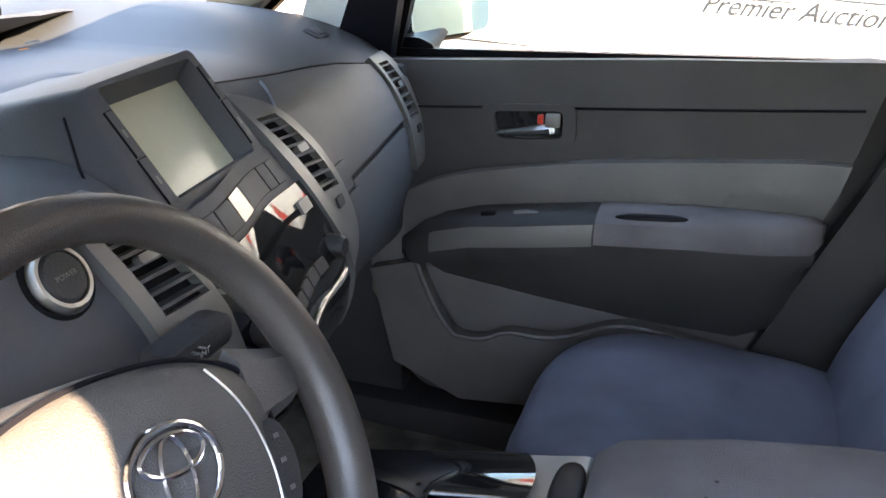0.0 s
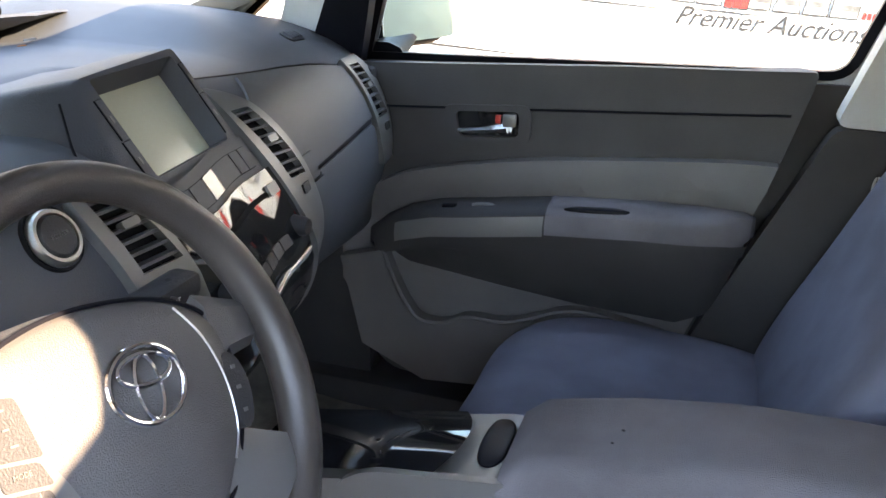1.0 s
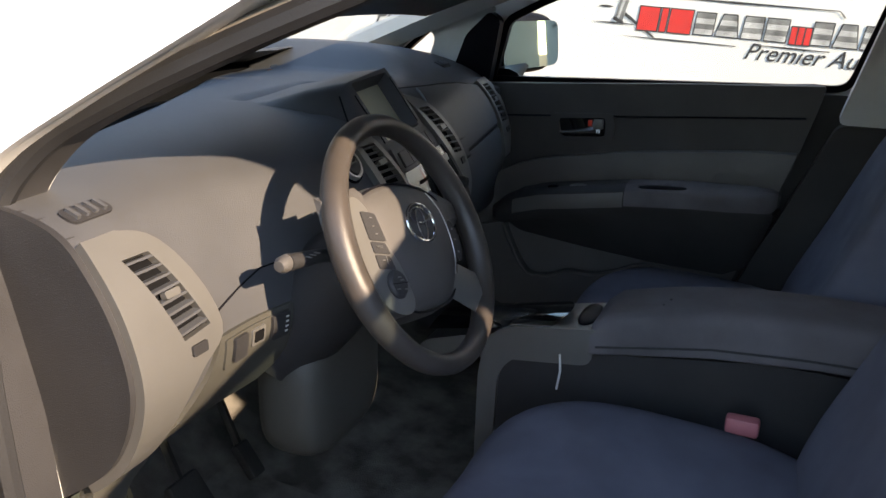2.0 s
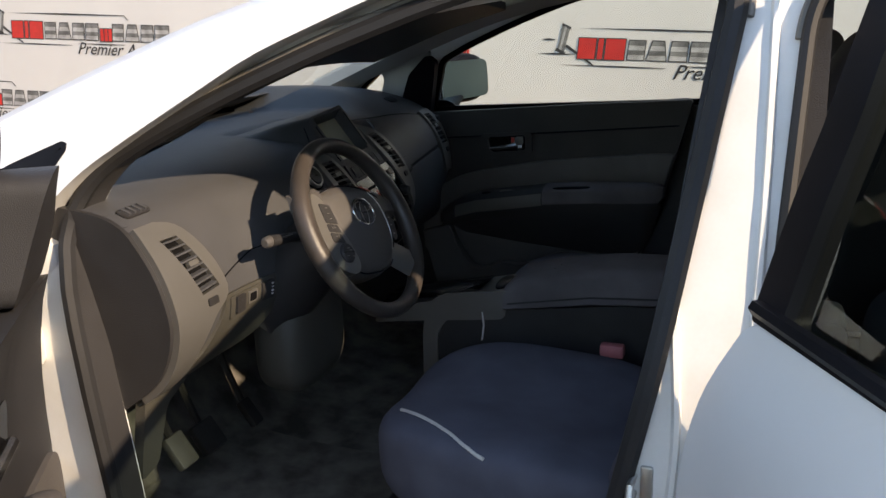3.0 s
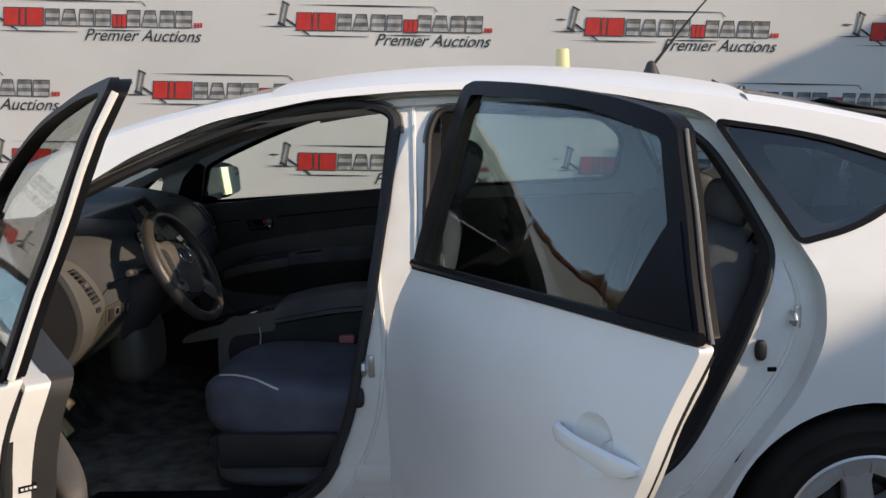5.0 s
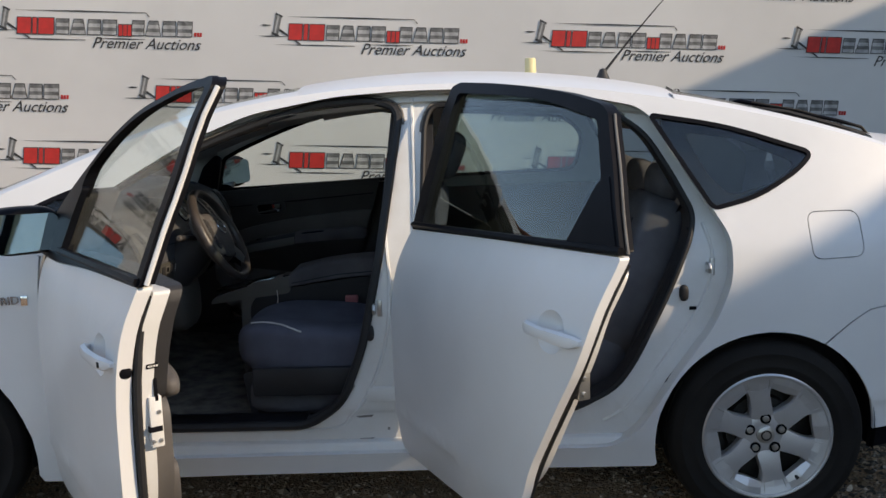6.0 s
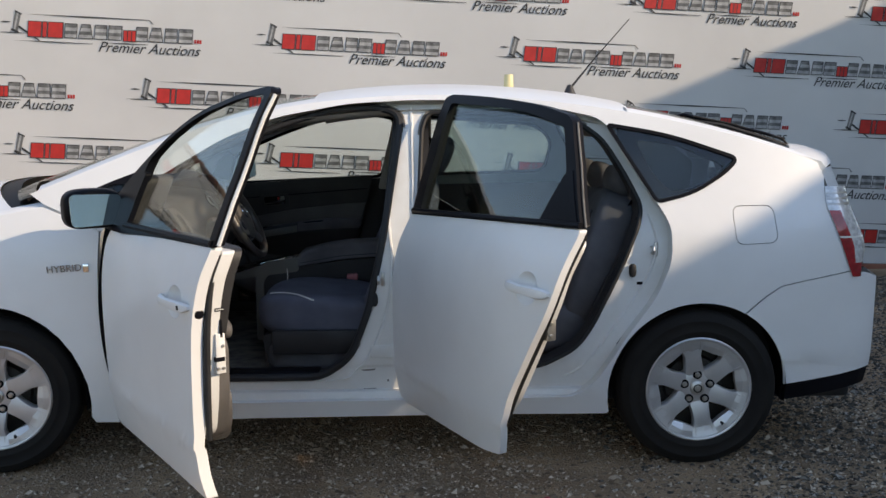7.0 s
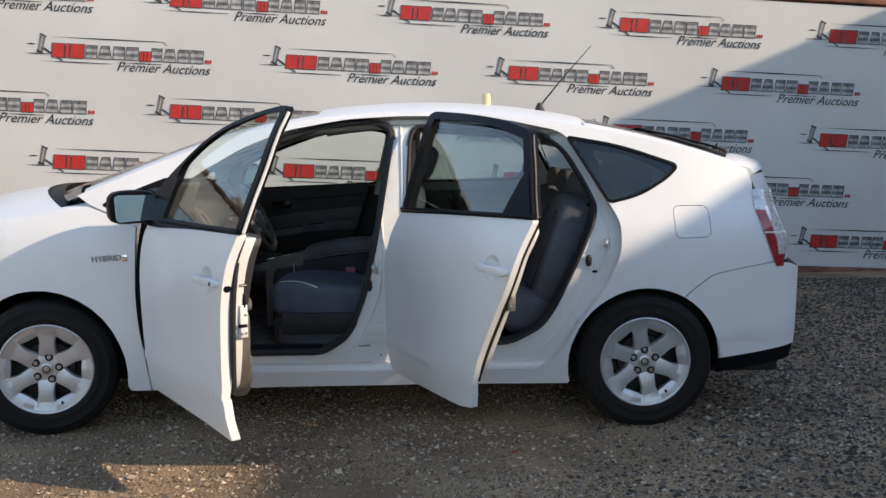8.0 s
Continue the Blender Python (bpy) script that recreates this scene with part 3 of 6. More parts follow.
# front fender and its arch
FRONT_ARCH = arch(-1.325, 0.290, 0.366, 180, -12)
FENDER = [(-2.12, 0.30)] + [(-1.72, 0.30)] + FRONT_ARCH[1:] + [(-0.955, 0.19), (-0.866, 0.19), (-0.876, 0.34), (-0.90, 0.62), (-0.891, 0.93), (-0.98, 0.968), (-1.11, 1.018), (-1.25, 0.99), (-1.5, 0.95), (-1.8, 0.86), (-2.05, 0.74), (-2.15, 0.6)]
for sign in (-1, 1):
    rows = []
    for x, zf in ((-1.0, 0.975), (-1.11, 1.016), (-1.25, 0.988), (-1.5, 0.948), (-1.8, 0.858), (-2.05, 0.738)):
        t = max(0.0, (-1.22 - x) / 0.98)
        zb = 1.008 - 0.12 * t - 0.30 * t ** 3 if x < -1.2 else 1.03
        yb = 0.77 - 0.06 * t - 0.25 * max(0, t - 0.75) if x < -1.2 else 0.70
        yf = half_width(x, zf)
        rows.append([(x, sign * (yf - 0.001), zf - 0.004), (x, sign * (yf * 0.6 + yb * 0.4), zf + 0.012), (x, sign * (yb - 0.02), zb + 0.006)])
    part("fender_top", loft(rows), PAINT, car)
    part("front_fender", panel(FENDER, side(sign), 0.012, (), 0.07), PAINT, car)
badge = lettering("model_badge", "HYBRID", 0.036, BADGE, car, Matrix.Translation((-1.080, -half_width(-1.0, 0.79) - 0.006, 0.780)) @ pose(0, 0, 0, 88, -4, -1.0), 0.0, 0.002, "chrome lettered badge", 0.128)
part("badge_tab", box(-0.948, -0.925, -half_width(-0.94, 0.79) - 0.004, -half_width(-0.94, 0.79) + 0.004, 0.782, 0.814, 0.004), CHROME, car)

# far flank, simplified: windows through which the banner shows
RWIN1 = rounded([(-0.755, 1.0), (0.075, 1.032), (0.155, 1.335), (0.0, 1.36), (-0.25, 1.325), (-0.45, 1.255), (-0.62, 1.185), (-0.70, 1.145)], [0.01, 0.03, 0.04, 0.1, 0.1, 0.1, 0.1, 0.02], 5)
RWIN2 = rounded([(0.26, 1.040), (0.965, 1.056), (0.992, 1.22), (0.90, 1.30), (0.30, 1.345)], 0.05, 5)
far = part("side_panel", panel(FLANK, side(1), 0.012, (RWIN1, RWIN2, QWIN, TRI), 0.07), PAINT, car)
for nm, loop, mt in (("front_window", RWIN1, CLEAR), ("rear_window", RWIN2, CLEAR), ("quarter_window", QWIN, QTINT), ("corner_window", TRI, CLEAR)):
    g = part(nm, panel(shrink(loop, -0.01), side(1, 0.015), 0.004, (), 0.1), mt, car)
    part("window_frame", panel(shrink(loop, -0.012), side(1, 0.013), 0.02, (shrink(loop, 0.004),), 0.1), BLACK, g)

# roof, screens, bonnet, hatch
part("roof", loft(top_sheet(-0.12, 1.12, 24)), PAINT, car)
part("headliner", loft(top_sheet(-0.20, 1.16, 20, None, -0.035, 20, 0.02)), LINER, car, "pale cloth roof lining")
part("windscreen_frit", loft(top_sheet(-1.22, -1.150, 4, lambda t: 0.20 * (1 - t * 0.063), -0.008, 20, 0.05)), BLACK, car, "black ceramic band along the windscreen foot")
part("windscreen_header", loft(top_sheet(-0.47, -0.10, 10, None, -0.016, 20, 0.05)), LINER, car, "pale lining of the windscreen header")
# visors added unseen, stretched forward to darken the screen top and shade the dashboard
for sign in (-1, 1):
    rows = []
    for j in range(9):
        y = sign * (0.03 + 0.52 * j / 8)
        rows.append([(x, y, roof_edge(x) + (roof_mid(x) - roof_edge(x)) * (1 - abs(y / 0.66) ** 2.6) - o) for x, o in ((-0.45, 0.035), (-0.62, 0.028), (-0.85, 0.026), (-0.88, 0.030), (-0.85, 0.046), (-0.62, 0.048), (-0.45, 0.055))])
    part("sun_visor", loft(rows, True, True), DASHTOP, car, "dark grey sun visor folded against the screen, added unseen to shade the dashboard")
part("windscreen", loft(top_sheet(-1.22, -0.11, 24, lambda t: 0.20 * (1 - t), -0.004, 20, 0.055)), SHIELD, car)
# band added to keep the sun through the hatch off the far pillar
part("hatch_header", loft(top_sheet(1.10, 1.43, 8, None, -0.022, 20, 0.05)), BLACK, car, "black band added below the rear screen top to block sun")
part("rear_screen", loft(top_sheet(1.13, 1.78, 14, lambda t: -0.10 * t, -0.004, 20, 0.05)), HATCH, car)
for sign in (-1, 1):
    rows = []
    for i in range(25):
        x = -1.13 + 1.03 * i / 24
        ze = roof_edge(x)
        ye = half_width(x, ze)
        rows.append([(x, sign * ye, ze), (x - 0.004, sign * (ye - 0.035), ze + 0.016), (x - 0.01, sign * (ye - 0.075), ze + 0.014), (x, sign * (ye - 0.07), ze - 0.01)])
    part("pillar_skin", loft(rows), PAINT, car)
    rows = []
    for i in range(14):
        x = 1.10 + 0.72 * i / 13
        ze = roof_edge(x)
        ye = half_width(x, ze)
        rows.append([(x, sign * ye, ze), (x, sign * (ye - 0.03), ze + 0.014), (x, sign * (ye - 0.075), ze + 0.02), (x, sign * (ye - 0.07), ze - 0.012)])
    part("hatch_edge", loft(rows), PAINT, car)
rows = []
for i in range(17):
    t = i / 16
    row = []
    for j in range(21):
        v = -1 + 2 * j / 20
        x = -1.22 - 0.98 * t - 0.30 * (1 - v * v) * (1 - 0.4 * t)
        ye = 0.775 - 0.06 * t - 0.25 * max(0, t - 0.75)
        ze = 1.005 - 0.12 * t - 0.30 * t ** 3
        row.append((x, v * ye, ze + 0.075 * (1 - abs(v) ** 2.4)))
    rows.append(row)
part("bonnet", loft(rows), PAINT, car)
rows = []
for i in range(13):
    v = -1 + 2 * i / 12
    x = 1.80 + 0.22 * (1 - v * v)
    y = v * 0.665
    z = 1.155 + 0.028 * (1 - v * v)
    rows.append([(x - 0.10, y, z + 0.035), (x - 0.02, y, z + 0.028), (x + 0.055, y * 1.01, z + 0.005), (x + 0.075, y * 1.01, z - 0.02), (x + 0.04, y, z - 0.05), (x - 0.06, y, z - 0.035)])
part("spoiler", loft(rows, True, True), PAINT, car, "white tail spoiler")
rows = []
for i in range(15):
    v = -1 + 2 * i / 14
    bowx = 0.24 * (1 - abs(v) ** 2.2)
    rows.append([(1.86 + bowx, v * 0.66, 1.13), (1.93 + bowx, v * 0.69, 0.95), (1.985 + bowx, v * 0.72, 0.72)])
part("tailgate", loft(rows), PAINT, car)


B_OUT = arch(1.352, 0.292, 0.347, 2, 60) + [(u + 0.003, v - 0.003) for u, v in SEAM] + [(2.03, 0.73), (2.085, 0.71), (2.085, 0.345), (2.04, 0.34)]
for sign in (-1, 1):
    part("rear_bumper", panel(B_OUT, side(sign), 0.012, (), 0.05), PAINT, car)
    part("bumper_valance", panel([(1.70, 0.29), (2.04, 0.342), (2.085, 0.345), (2.07, 0.275), (2.02, 0.268), (1.70, 0.232)], side(sign, 0.008), 0.02, (), 0.06), BLACK, car, "black lower bumper edge")
    part("bumper_seam", tube([side(sign, 0.0015)(u, v, 0) for u, v in spline([(1.523, 0.597)] + SEAM, 6)], 0.0013, False, 6), BLACK, car)
rows = []
for i in range(15):
    v = -1 + 2 * i / 14
    bowx = 0.10 * (1 - abs(v) ** 2.2)
    rows.append([(2.085 + bowx, v * half_width(2.085, z), z) for z in (0.71, 0.6, 0.5, 0.4, 0.345)])
part("bumper_back", loft(rows), PAINT, car)


# tail lamp
for sign in (-1, 1):
    def lens(ks, cols, push=0.0):
        """Part of the lamp's skin: ks runs from its foot (0) to its tip (1)."""
        rows = []
        for k in ks:
            z = 0.72 + 0.345 * k
            x0 = 1.958 - 0.128 * k ** 0.9 + 0.16 * max(0, k - 0.78) ** 1.2
            y0 = half_width(x0, z)
            wide = 0.35 + 0.65 * min(1.0, k / 0.35) - 0.5 * max(0, k - 0.8)
            prof = [(0.0, 0.0), (0.020, -0.003), (0.044, -0.002), (0.074, 0.010), (0.104, 0.034), (0.125, 0.075)]
            rows.append([(x0 + a * wide, sign * (y0 + 0.004 + push - b * wide), z) for a, b in prof][cols[0]:cols[1]])
        return loft(rows)
    lamp = part("tail_lamp", lens(np.linspace(0, 1, 14), (0, 6)), CLEARLENS, car, "red and clear tail lamp")
    part("red_lens", lens(np.linspace(0.0, 0.74, 12), (0, 3), 0.0015), REDLENS, lamp, "red lens stripe")
    part("red_foot", lens(np.linspace(0.0, 0.16, 4), (2, 6), 0.0015), REDLENS, lamp)
    part("lens_rib", lens((0.44, 0.46), (0, 6), 0.003), WHITEPL, lamp)
    for k in (0.80, 0.86, 0.92):
        part("lens_rib", lens((k, k + 0.02), (0, 5), 0.002), STEEL, lamp)


# wheels
def wheel(x, y, turn):
    tyre = part("wheel", spin([(0.196, -0.080), (0.205, -0.090), (0.222, -0.0935), (0.224, -0.0950), (0.230, -0.0950), (0.232, -0.0938), (0.262, -0.0945), (0.264, -0.0955), (0.268, -0.0953), (0.270, -0.0935), (0.290, -0.086), (0.300, -0.074), (0.3045, -0.058), (0.3045, -0.044), (0.300, -0.042), (0.300, -0.036), (0.3055, -0.034), (0.3055, -0.003), (0.301, 0.0), (0.301, 0.006), (0.3055, 0.008), (0.3055, 0.05), (0.30, 0.075), (0.24, 0.088), (0.20, 0.08)], "y", 64), TYRE, car, "black road tyre with silver alloy rim")
    tyre.location = (x, y, 0.302)
    tyre.rotation_euler = (0, radians(turn), 0)
    part("rim", spin([(0.200, -0.080), (0.204, -0.090), (0.199, -0.094), (0.192, -0.092), (0.190, -0.087), (0.187, -0.074), (0.156, -0.064), (0.154, -0.055), (0.180, -0.02), (0.19, 0.07)], "y", 72), ALLOY, tyre, "silver alloy rim")
    for k in range(6):
        a0 = 60 * k + 40
        spoke = []
        for s in np.linspace(0, 1, 9):
            r = 0.050 + 0.102 * s
            w = 0.0335 + 0.008 * (1 - s) ** 3 + 0.030 * max(0.0, s - 0.75) ** 1.3 * 1.7
            h = -0.066 - 0.014 * s - 0.004 * math.sin(math.pi * s)
            spoke.append([(-w, h + 0.010, r), (-w + 0.004, h + 0.001, r), (-w * 0.5, h - 0.001, r), (w * 0.5, h - 0.001, r), (w - 0.004, h + 0.001, r), (w, h + 0.010, r), (w * 0.9, h + 0.04, r), (-w * 0.9, h + 0.04, r)])
        part("spoke", moved(loft(spoke, True, True), Matrix.Rotation(radians(90 - a0), 4, "Y")), ALLOY, tyre, "", 9)
        # shallow joint across the rim face between two segments
        for da in (-11, 11):
            a = radians(a0 + da)
            part("rim_joint", tube([(r * math.cos(a), h, r * math.sin(a)) for r, h in ((0.152, -0.0795), (0.172, -0.0837), (0.189, -0.0870))], 0.0012, False, 5), STEEL, tyre)
    # facets round the rim face, each tilted against its neighbours
    rows = []
    facet = {0: (0.149, -0.0815, -0.0850), 15: (0.153, -0.0765, -0.0815), 30: (0.146, -0.0775, -0.0905), 45: (0.153, -0.0765, -0.0815)}
    for j in range(25):
        a = radians(15 * j + 40)
        inner, h0, h1 = facet[15 * j % 60]
        rows.append([(r * math.cos(a), h, r * math.sin(a)) for r, h in ((inner + 0.003, -0.045), (inner, h0), (0.171, h1), (0.1915, -0.0890))])
    part("rim_face", loft(rows), ALLOY, tyre, "", 2)
    part("hub", spin([(0.0, -0.068), (0.034, -0.068), (0.066, -0.0675), (0.076, -0.061), (0.078, -0.03)], "y", 40), ALLOY, tyre)
    part("centre_cap", spin([(0.0, -0.080), (0.018, -0.079), (0.027, -0.075), (0.029, -0.066)], "y", 28), STEEL, tyre, "satin centre cap")
    part("cap_ring", spin([(0.012, -0.0798), (0.014, -0.0815), (0.017, -0.0806), (0.0175, -0.078)], "y", 24), DARKMETAL, tyre)
    for k in range(5):
        a = radians(72 * k + 90)
        part("lug_nut", spin([(0.0, -0.078), (0.008, -0.077), (0.0105, -0.073), (0.0105, -0.05)], "y", 10, (0.052 * math.cos(a), 0, 0.052 * math.sin(a))), STEEL, tyre, "steel lug nut")
        part("lug_seat", spin([(0.0100, -0.0705), (0.0172, -0.0706), (0.0182, -0.064)], "y", 16, (0.052 * math.cos(a), 0, 0.052 * math.sin(a))), VOID, tyre)
    part("brake_drum", spin([(0.0, -0.02), (0.11, -0.02), (0.115, 0.01), (0.19, 0.012)], "y", 30), DARKMETAL, tyre, "dark brake drum behind the spokes")
    part("valve", tube([(0.09, -0.07, -0.13), (0.098, -0.090, -0.138)], 0.006, False, 8), RUBBER, tyre)
    return tyre


for x, turn in ((1.352, 0), (-1.330, 14)):
    w = wheel(x, -0.757, turn)
    if x < 0:
        w.rotation_euler = (0, radians(turn), radians(11))
    cx = x
    liner = [[(cx + r * math.cos(radians(a)), y, 0.30 + r * math.sin(radians(a))) for a in range(-10, 191, 10)] for r, y in ((0.350, -0.812), (0.355, -0.79), (0.37, -0.50), (0.0, -0.48))]
    part("wheel_housing", loft(liner), VOID, car, "black wheel housing")
for x in (1.352, -1.352):
    w = wheel(x, 0.757, 0)
    w.rotation_euler = (0, 0, math.pi)
part("underbody", box(-2.0, 2.05, -0.62, 0.62, 0.19, 0.26, 0.02), DARKPL, car, "dark underbody")
part("sill_beam", box(-0.95, 0.96, -0.80, -0.60, 0.20, 0.30, 0.02), JAMB, car)


# ---- the open doors ----
def hinged(ob, hx, hy, deg):
    ob.matrix_basis = Matrix.Translation((hx, hy, 0)) @ Matrix.Rotation(radians(-deg), 4, "Z") @ Matrix.Translation((-hx, -hy, 0))


def screw(at, r, parent, axis="x", name="bolt", mt=None):
    prof = [(0.0, 0.004), (r * 0.7, 0.004), (r, 0.002), (r, -0.002)]
    return part(name, spin(prof, axis, 12, at), mt or STEEL, parent)


# front door
def skin(u, v, d):
    """Door skin: the body side with a soft crease above the sill."""
    k = max(0.0, min(1.0, (0.445 - v) / 0.05))
    return (u, -(half_width(u, v) + 0.002 + 0.007 * k * k * (3 - 2 * k) - d), v)


def cup_edge(cx, cz):
    return [(cx - 0.012 + 0.052 * math.cos(a) * (1 + 0.10 * math.sin(a) ** 2), cz + 0.047 * math.sin(a)) for a in [2 * math.pi * i / 28 for i in range(28)]]


F_CUP, R_CUP = (0.025, 0.814), (1.118, 0.850)
F_SKIN = rounded([(-0.690, 0.93), (-0.695, 0.62), (-0.675, 0.34), (-0.66, 0.262), (-0.1, 0.255), (0.130, 0.243), (0.118, 0.36), (0.128, 0.55), (0.150, 0.80), (0.190, 0.985), (-0.25, 0.972), (-0.55, 0.952), (-0.68, 0.955)], [0.05, 0.1, 0.05, 0.04, 0.2, 0.012, 0.05, 0.1, 0.1, 0.012, 0.2, 0.2, 0.05], 5)
front_door = part("front_door", panel(F_SKIN, skin, 0.033, (cup_edge(*F_CUP),), 0.04), PAINT, car, "open front door in white paint with black window frame")
F_FRAME = rounded([(0.195, 0.985), (0.205, 1.405), (0.17, 1.426), (0.02, 1.412), (-0.25, 1.36), (-0.45, 1.275), (-0.62, 1.172), (-0.74, 1.065), (-0.83, 0.96), (-0.62, 0.952), (-0.25, 0.974)], [0.01, 0.015, 0.02, 0.2, 0.2, 0.2, 0.2, 0.1, 0.02, 0.2, 0.2], 5)
F_WIN = rounded([(0.160, 1.0), (0.172, 1.402), (0.02, 1.396), (-0.25, 1.343), (-0.44, 1.262), (-0.545, 1.198), (-0.545, 0.982), (-0.2, 0.99)], [0.015, 0.02, 0.2, 0.2, 0.15, 0.03, 0.02, 0.2], 5)
part("window_frame", panel(F_FRAME, side(-1, -0.004), 0.014, (F_WIN,), 0.07), BLACK, front_door, "satin black window frame")
part("inner_frame", panel(shrink(F_FRAME, 0.003), side(-1, 0.011), 0.020, (shrink(F_WIN, -0.006),), 0.07), BLACK, front_door, "black inner window frame")
part("frame_edge", tube([side(-1, 0.010)(0.200 + 0.008 * t, 0.99 + 0.41 * t, 0) for t in np.linspace(0, 1, 8)], 0.006, False, 6), JAMB, front_door, "white frame edge")


def pane(u, v, d):
    """Nearly flat door glass between the belt line and the frame's top."""
    k = (v - 0.98) / 0.44
    return (u, -(half_width(-0.1, 0.98) * (1 - k) + half_width(-0.1, 1.42) * k - 0.016 - d + 0.012 * k * (1 - k)), v)


part("window_glass", panel(shrink(F_WIN, -0.01), pane, 0.004, (), 0.1), CLEAR, front_door)
part("belt_moulding", tube([side(-1, -0.006)(x, 0.972 + 0.012 * (x + 0.6) / 0.8 + 0.012, 0) for x in np.linspace(-0.55, 0.185, 14)], 0.010, False, 6), BLACK, front_door, "black belt moulding")
F_SHELL = rounded([(-0.68, 0.95), (-0.68, 0.40), (0.0, 0.40), (0.09, 0.42), (0.135, 0.55), (0.157, 0.80), (0.180, 0.97), (-0.25, 0.965)], [0.02, 0.05, 0.1, 0.05, 0.1, 0.1, 0.01, 0.2], 5)
part("inner_shell", panel(F_SHELL, side(-1, 0.041), 0.036, (), 0.06), JAMB, front_door, "white painted inner door shell")
trim_up = part("door_trim", panel(rounded([(-0.815, 0.95), (-0.80, 0.62), (-0.45, 0.70), (-0.1, 0.72), (0.10, 0.70), (0.125, 0.80), (0.15, 0.97), (-0.25, 0.975), (-0.60, 0.96)], 0.04, 4), side(-1, 0.074), 0.045, (), 0.06), DARKPL, front_door, "dark grey upper door lining")
part("lower_trim", panel(rounded([(-0.80, 0.66), (-0.76, 0.36), (-0.55, 0.32), (-0.05, 0.36), (0.03, 0.40), (0.085, 0.52), (0.095, 0.70), (-0.1, 0.722), (-0.45, 0.70)], 0.05, 4), side(-1, 0.074), 0.055, (), 0.06), DOORLOW, front_door, "grey lower door lining")
part("map_pocket", panel(rounded([(-0.55, 0.50), (-0.53, 0.335), (-0.06, 0.335), (0.04, 0.42), (0.05, 0.54), (-0.1, 0.52)], 0.05, 5), side(-1, 0.126), 0.025, (), 0.06), DOORLOW, front_door)
part("armrest", cushion((-0.27, -0.70, 0.70), (0.28, 0.040, 0.042), 3), DOORLOW, front_door, "padded door armrest")
pull = part("inner_handle_cup", panel(rounded([(-0.55, 0.86), (-0.37, 0.87), (-0.36, 0.78), (-0.54, 0.775)], 0.03, 5), side(-1, 0.116), 0.006, (), 0.05), PIANO, front_door, "dark inner handle cup")
part("inner_handle", tube([side(-1, 0.130)(-0.53 + 0.045 * i, 0.80 + 0.002 * i, 0) for i in range(4)], 0.009, False, 8), CHROME, front_door, "chrome door pull")
part("speaker_grille", panel(rounded([(-0.80, 0.95), (-0.74, 1.05), (-0.60, 1.15), (-0.55, 1.14), (-0.55, 0.97)], 0.03, 4), side(-1, 0.02), 0.09, (), 0.05), DARKPL, front_door, "dark plastic corner cover")
# the shut edge that shows when the door stands open
part("edge_seal", tube([side(-1, 0.042)(0.122 + 0.115 * (z - 0.42) - 0.07 * (z - 0.42) ** 2, z, 0) for z in np.linspace(0.42, 0.96, 10)], 0.009, False, 8), RUBBER, front_door, "black edge seal")
latch = part("latch_plate", box(0.120, 0.158, -0.800, -0.772, 0.62, 0.735, 0.002), JAMB, front_door, "steel door latch plate")
part("latch_mouth", box(0.140, 0.1585, -0.803, -0.774, 0.655, 0.668, 0.001), BLACK, latch)
for y, z in ((-0.796, 0.635), (-0.780, 0.635), (-0.780, 0.70)):
    screw((0.1585, y, z), 0.005, latch)
part("lock_button", spin([(0.0, 0.003), (0.012, 0.003), (0.016, 0.0), (0.016, -0.006)], "x", 20, (0.151, -0.842, 0.80)), BLACK, front_door, "round black rubber plug")
plate = part("data_label", box(0.150, 0.1605, -0.800, -0.774, 0.80, 0.810, 0.0005), BLACK, front_door, "small black label with unreadable pale bars")
for k in range(4):
    part("label_bar", box(0.160, 0.1609, -0.797 + 0.006 * k, -0.793 + 0.006 * k, 0.803, 0.807, 0), WHITEPL, plate)
plate = part("data_label", box(0.145, 0.1585, -0.786, -0.779, 0.725, 0.775, 0.0005), BLACK, front_door, "small black label with unreadable pale bars")
# outer handle in its dished cup
def pull_handle(cx, cz, parent):
    edge = cup_edge(cx, cz)
    rows = []
    for k in range(7):
        t = k / 6
        rows.append([(cx - 0.012 + (u - cx + 0.012) * (1.02 - t), -(half_width(u, v) + 0.0026 - 0.026 * (1 - (1 - t) ** 2) ** 0.9), cz + (v - cz) * (1.02 - t)) for u, v in edge])
    part("handle_cup", loft([r + r[:1] for r in rows]), PAINT, parent)
    rows = []
    for i in range(17):
        t = i / 16
        x = cx - 0.105 + 0.21 * t
        k = max(0.0, 1 - (2 * t - 1) ** 6) ** 0.5
        lift = 0.004 + 0.023 * max(0.0, 1 - abs(2 * t - 1) ** 5) ** 0.8
        h = (0.0165 - 0.003 * math.exp(-((t - 0.42) / 0.16) ** 2)) * (0.35 + 0.65 * k)
        y = -(half_width(x, cz) + lift)
        rows.append([(x, y + 0.004, cz + h), (x, y - 0.005, cz + h * 0.75), (x, y - 0.008, cz), (x, y - 0.005, cz - h * 0.75), (x, y + 0.004, cz - h), (x, y + 0.010, cz - h * 0.6), (x, y + 0.010, cz + h * 0.6)])
    bar = part("door_handle", loft(rows, True, True), PAINT, parent, "white outer door handle")
    if cx < 0.5:
        part("key_lock", moved(spin([(0.0, 0.002), (0.006, 0.002), (0.007, 0.0), (0.007, -0.004)], "y", 16), Matrix.Translation((cx + 0.078, -(half_width(cx, cz) + 0.029), cz)) @ Matrix.Rotation(math.pi, 4, "Z")), DARKMETAL, bar)


pull_handle(*F_CUP, front_door)
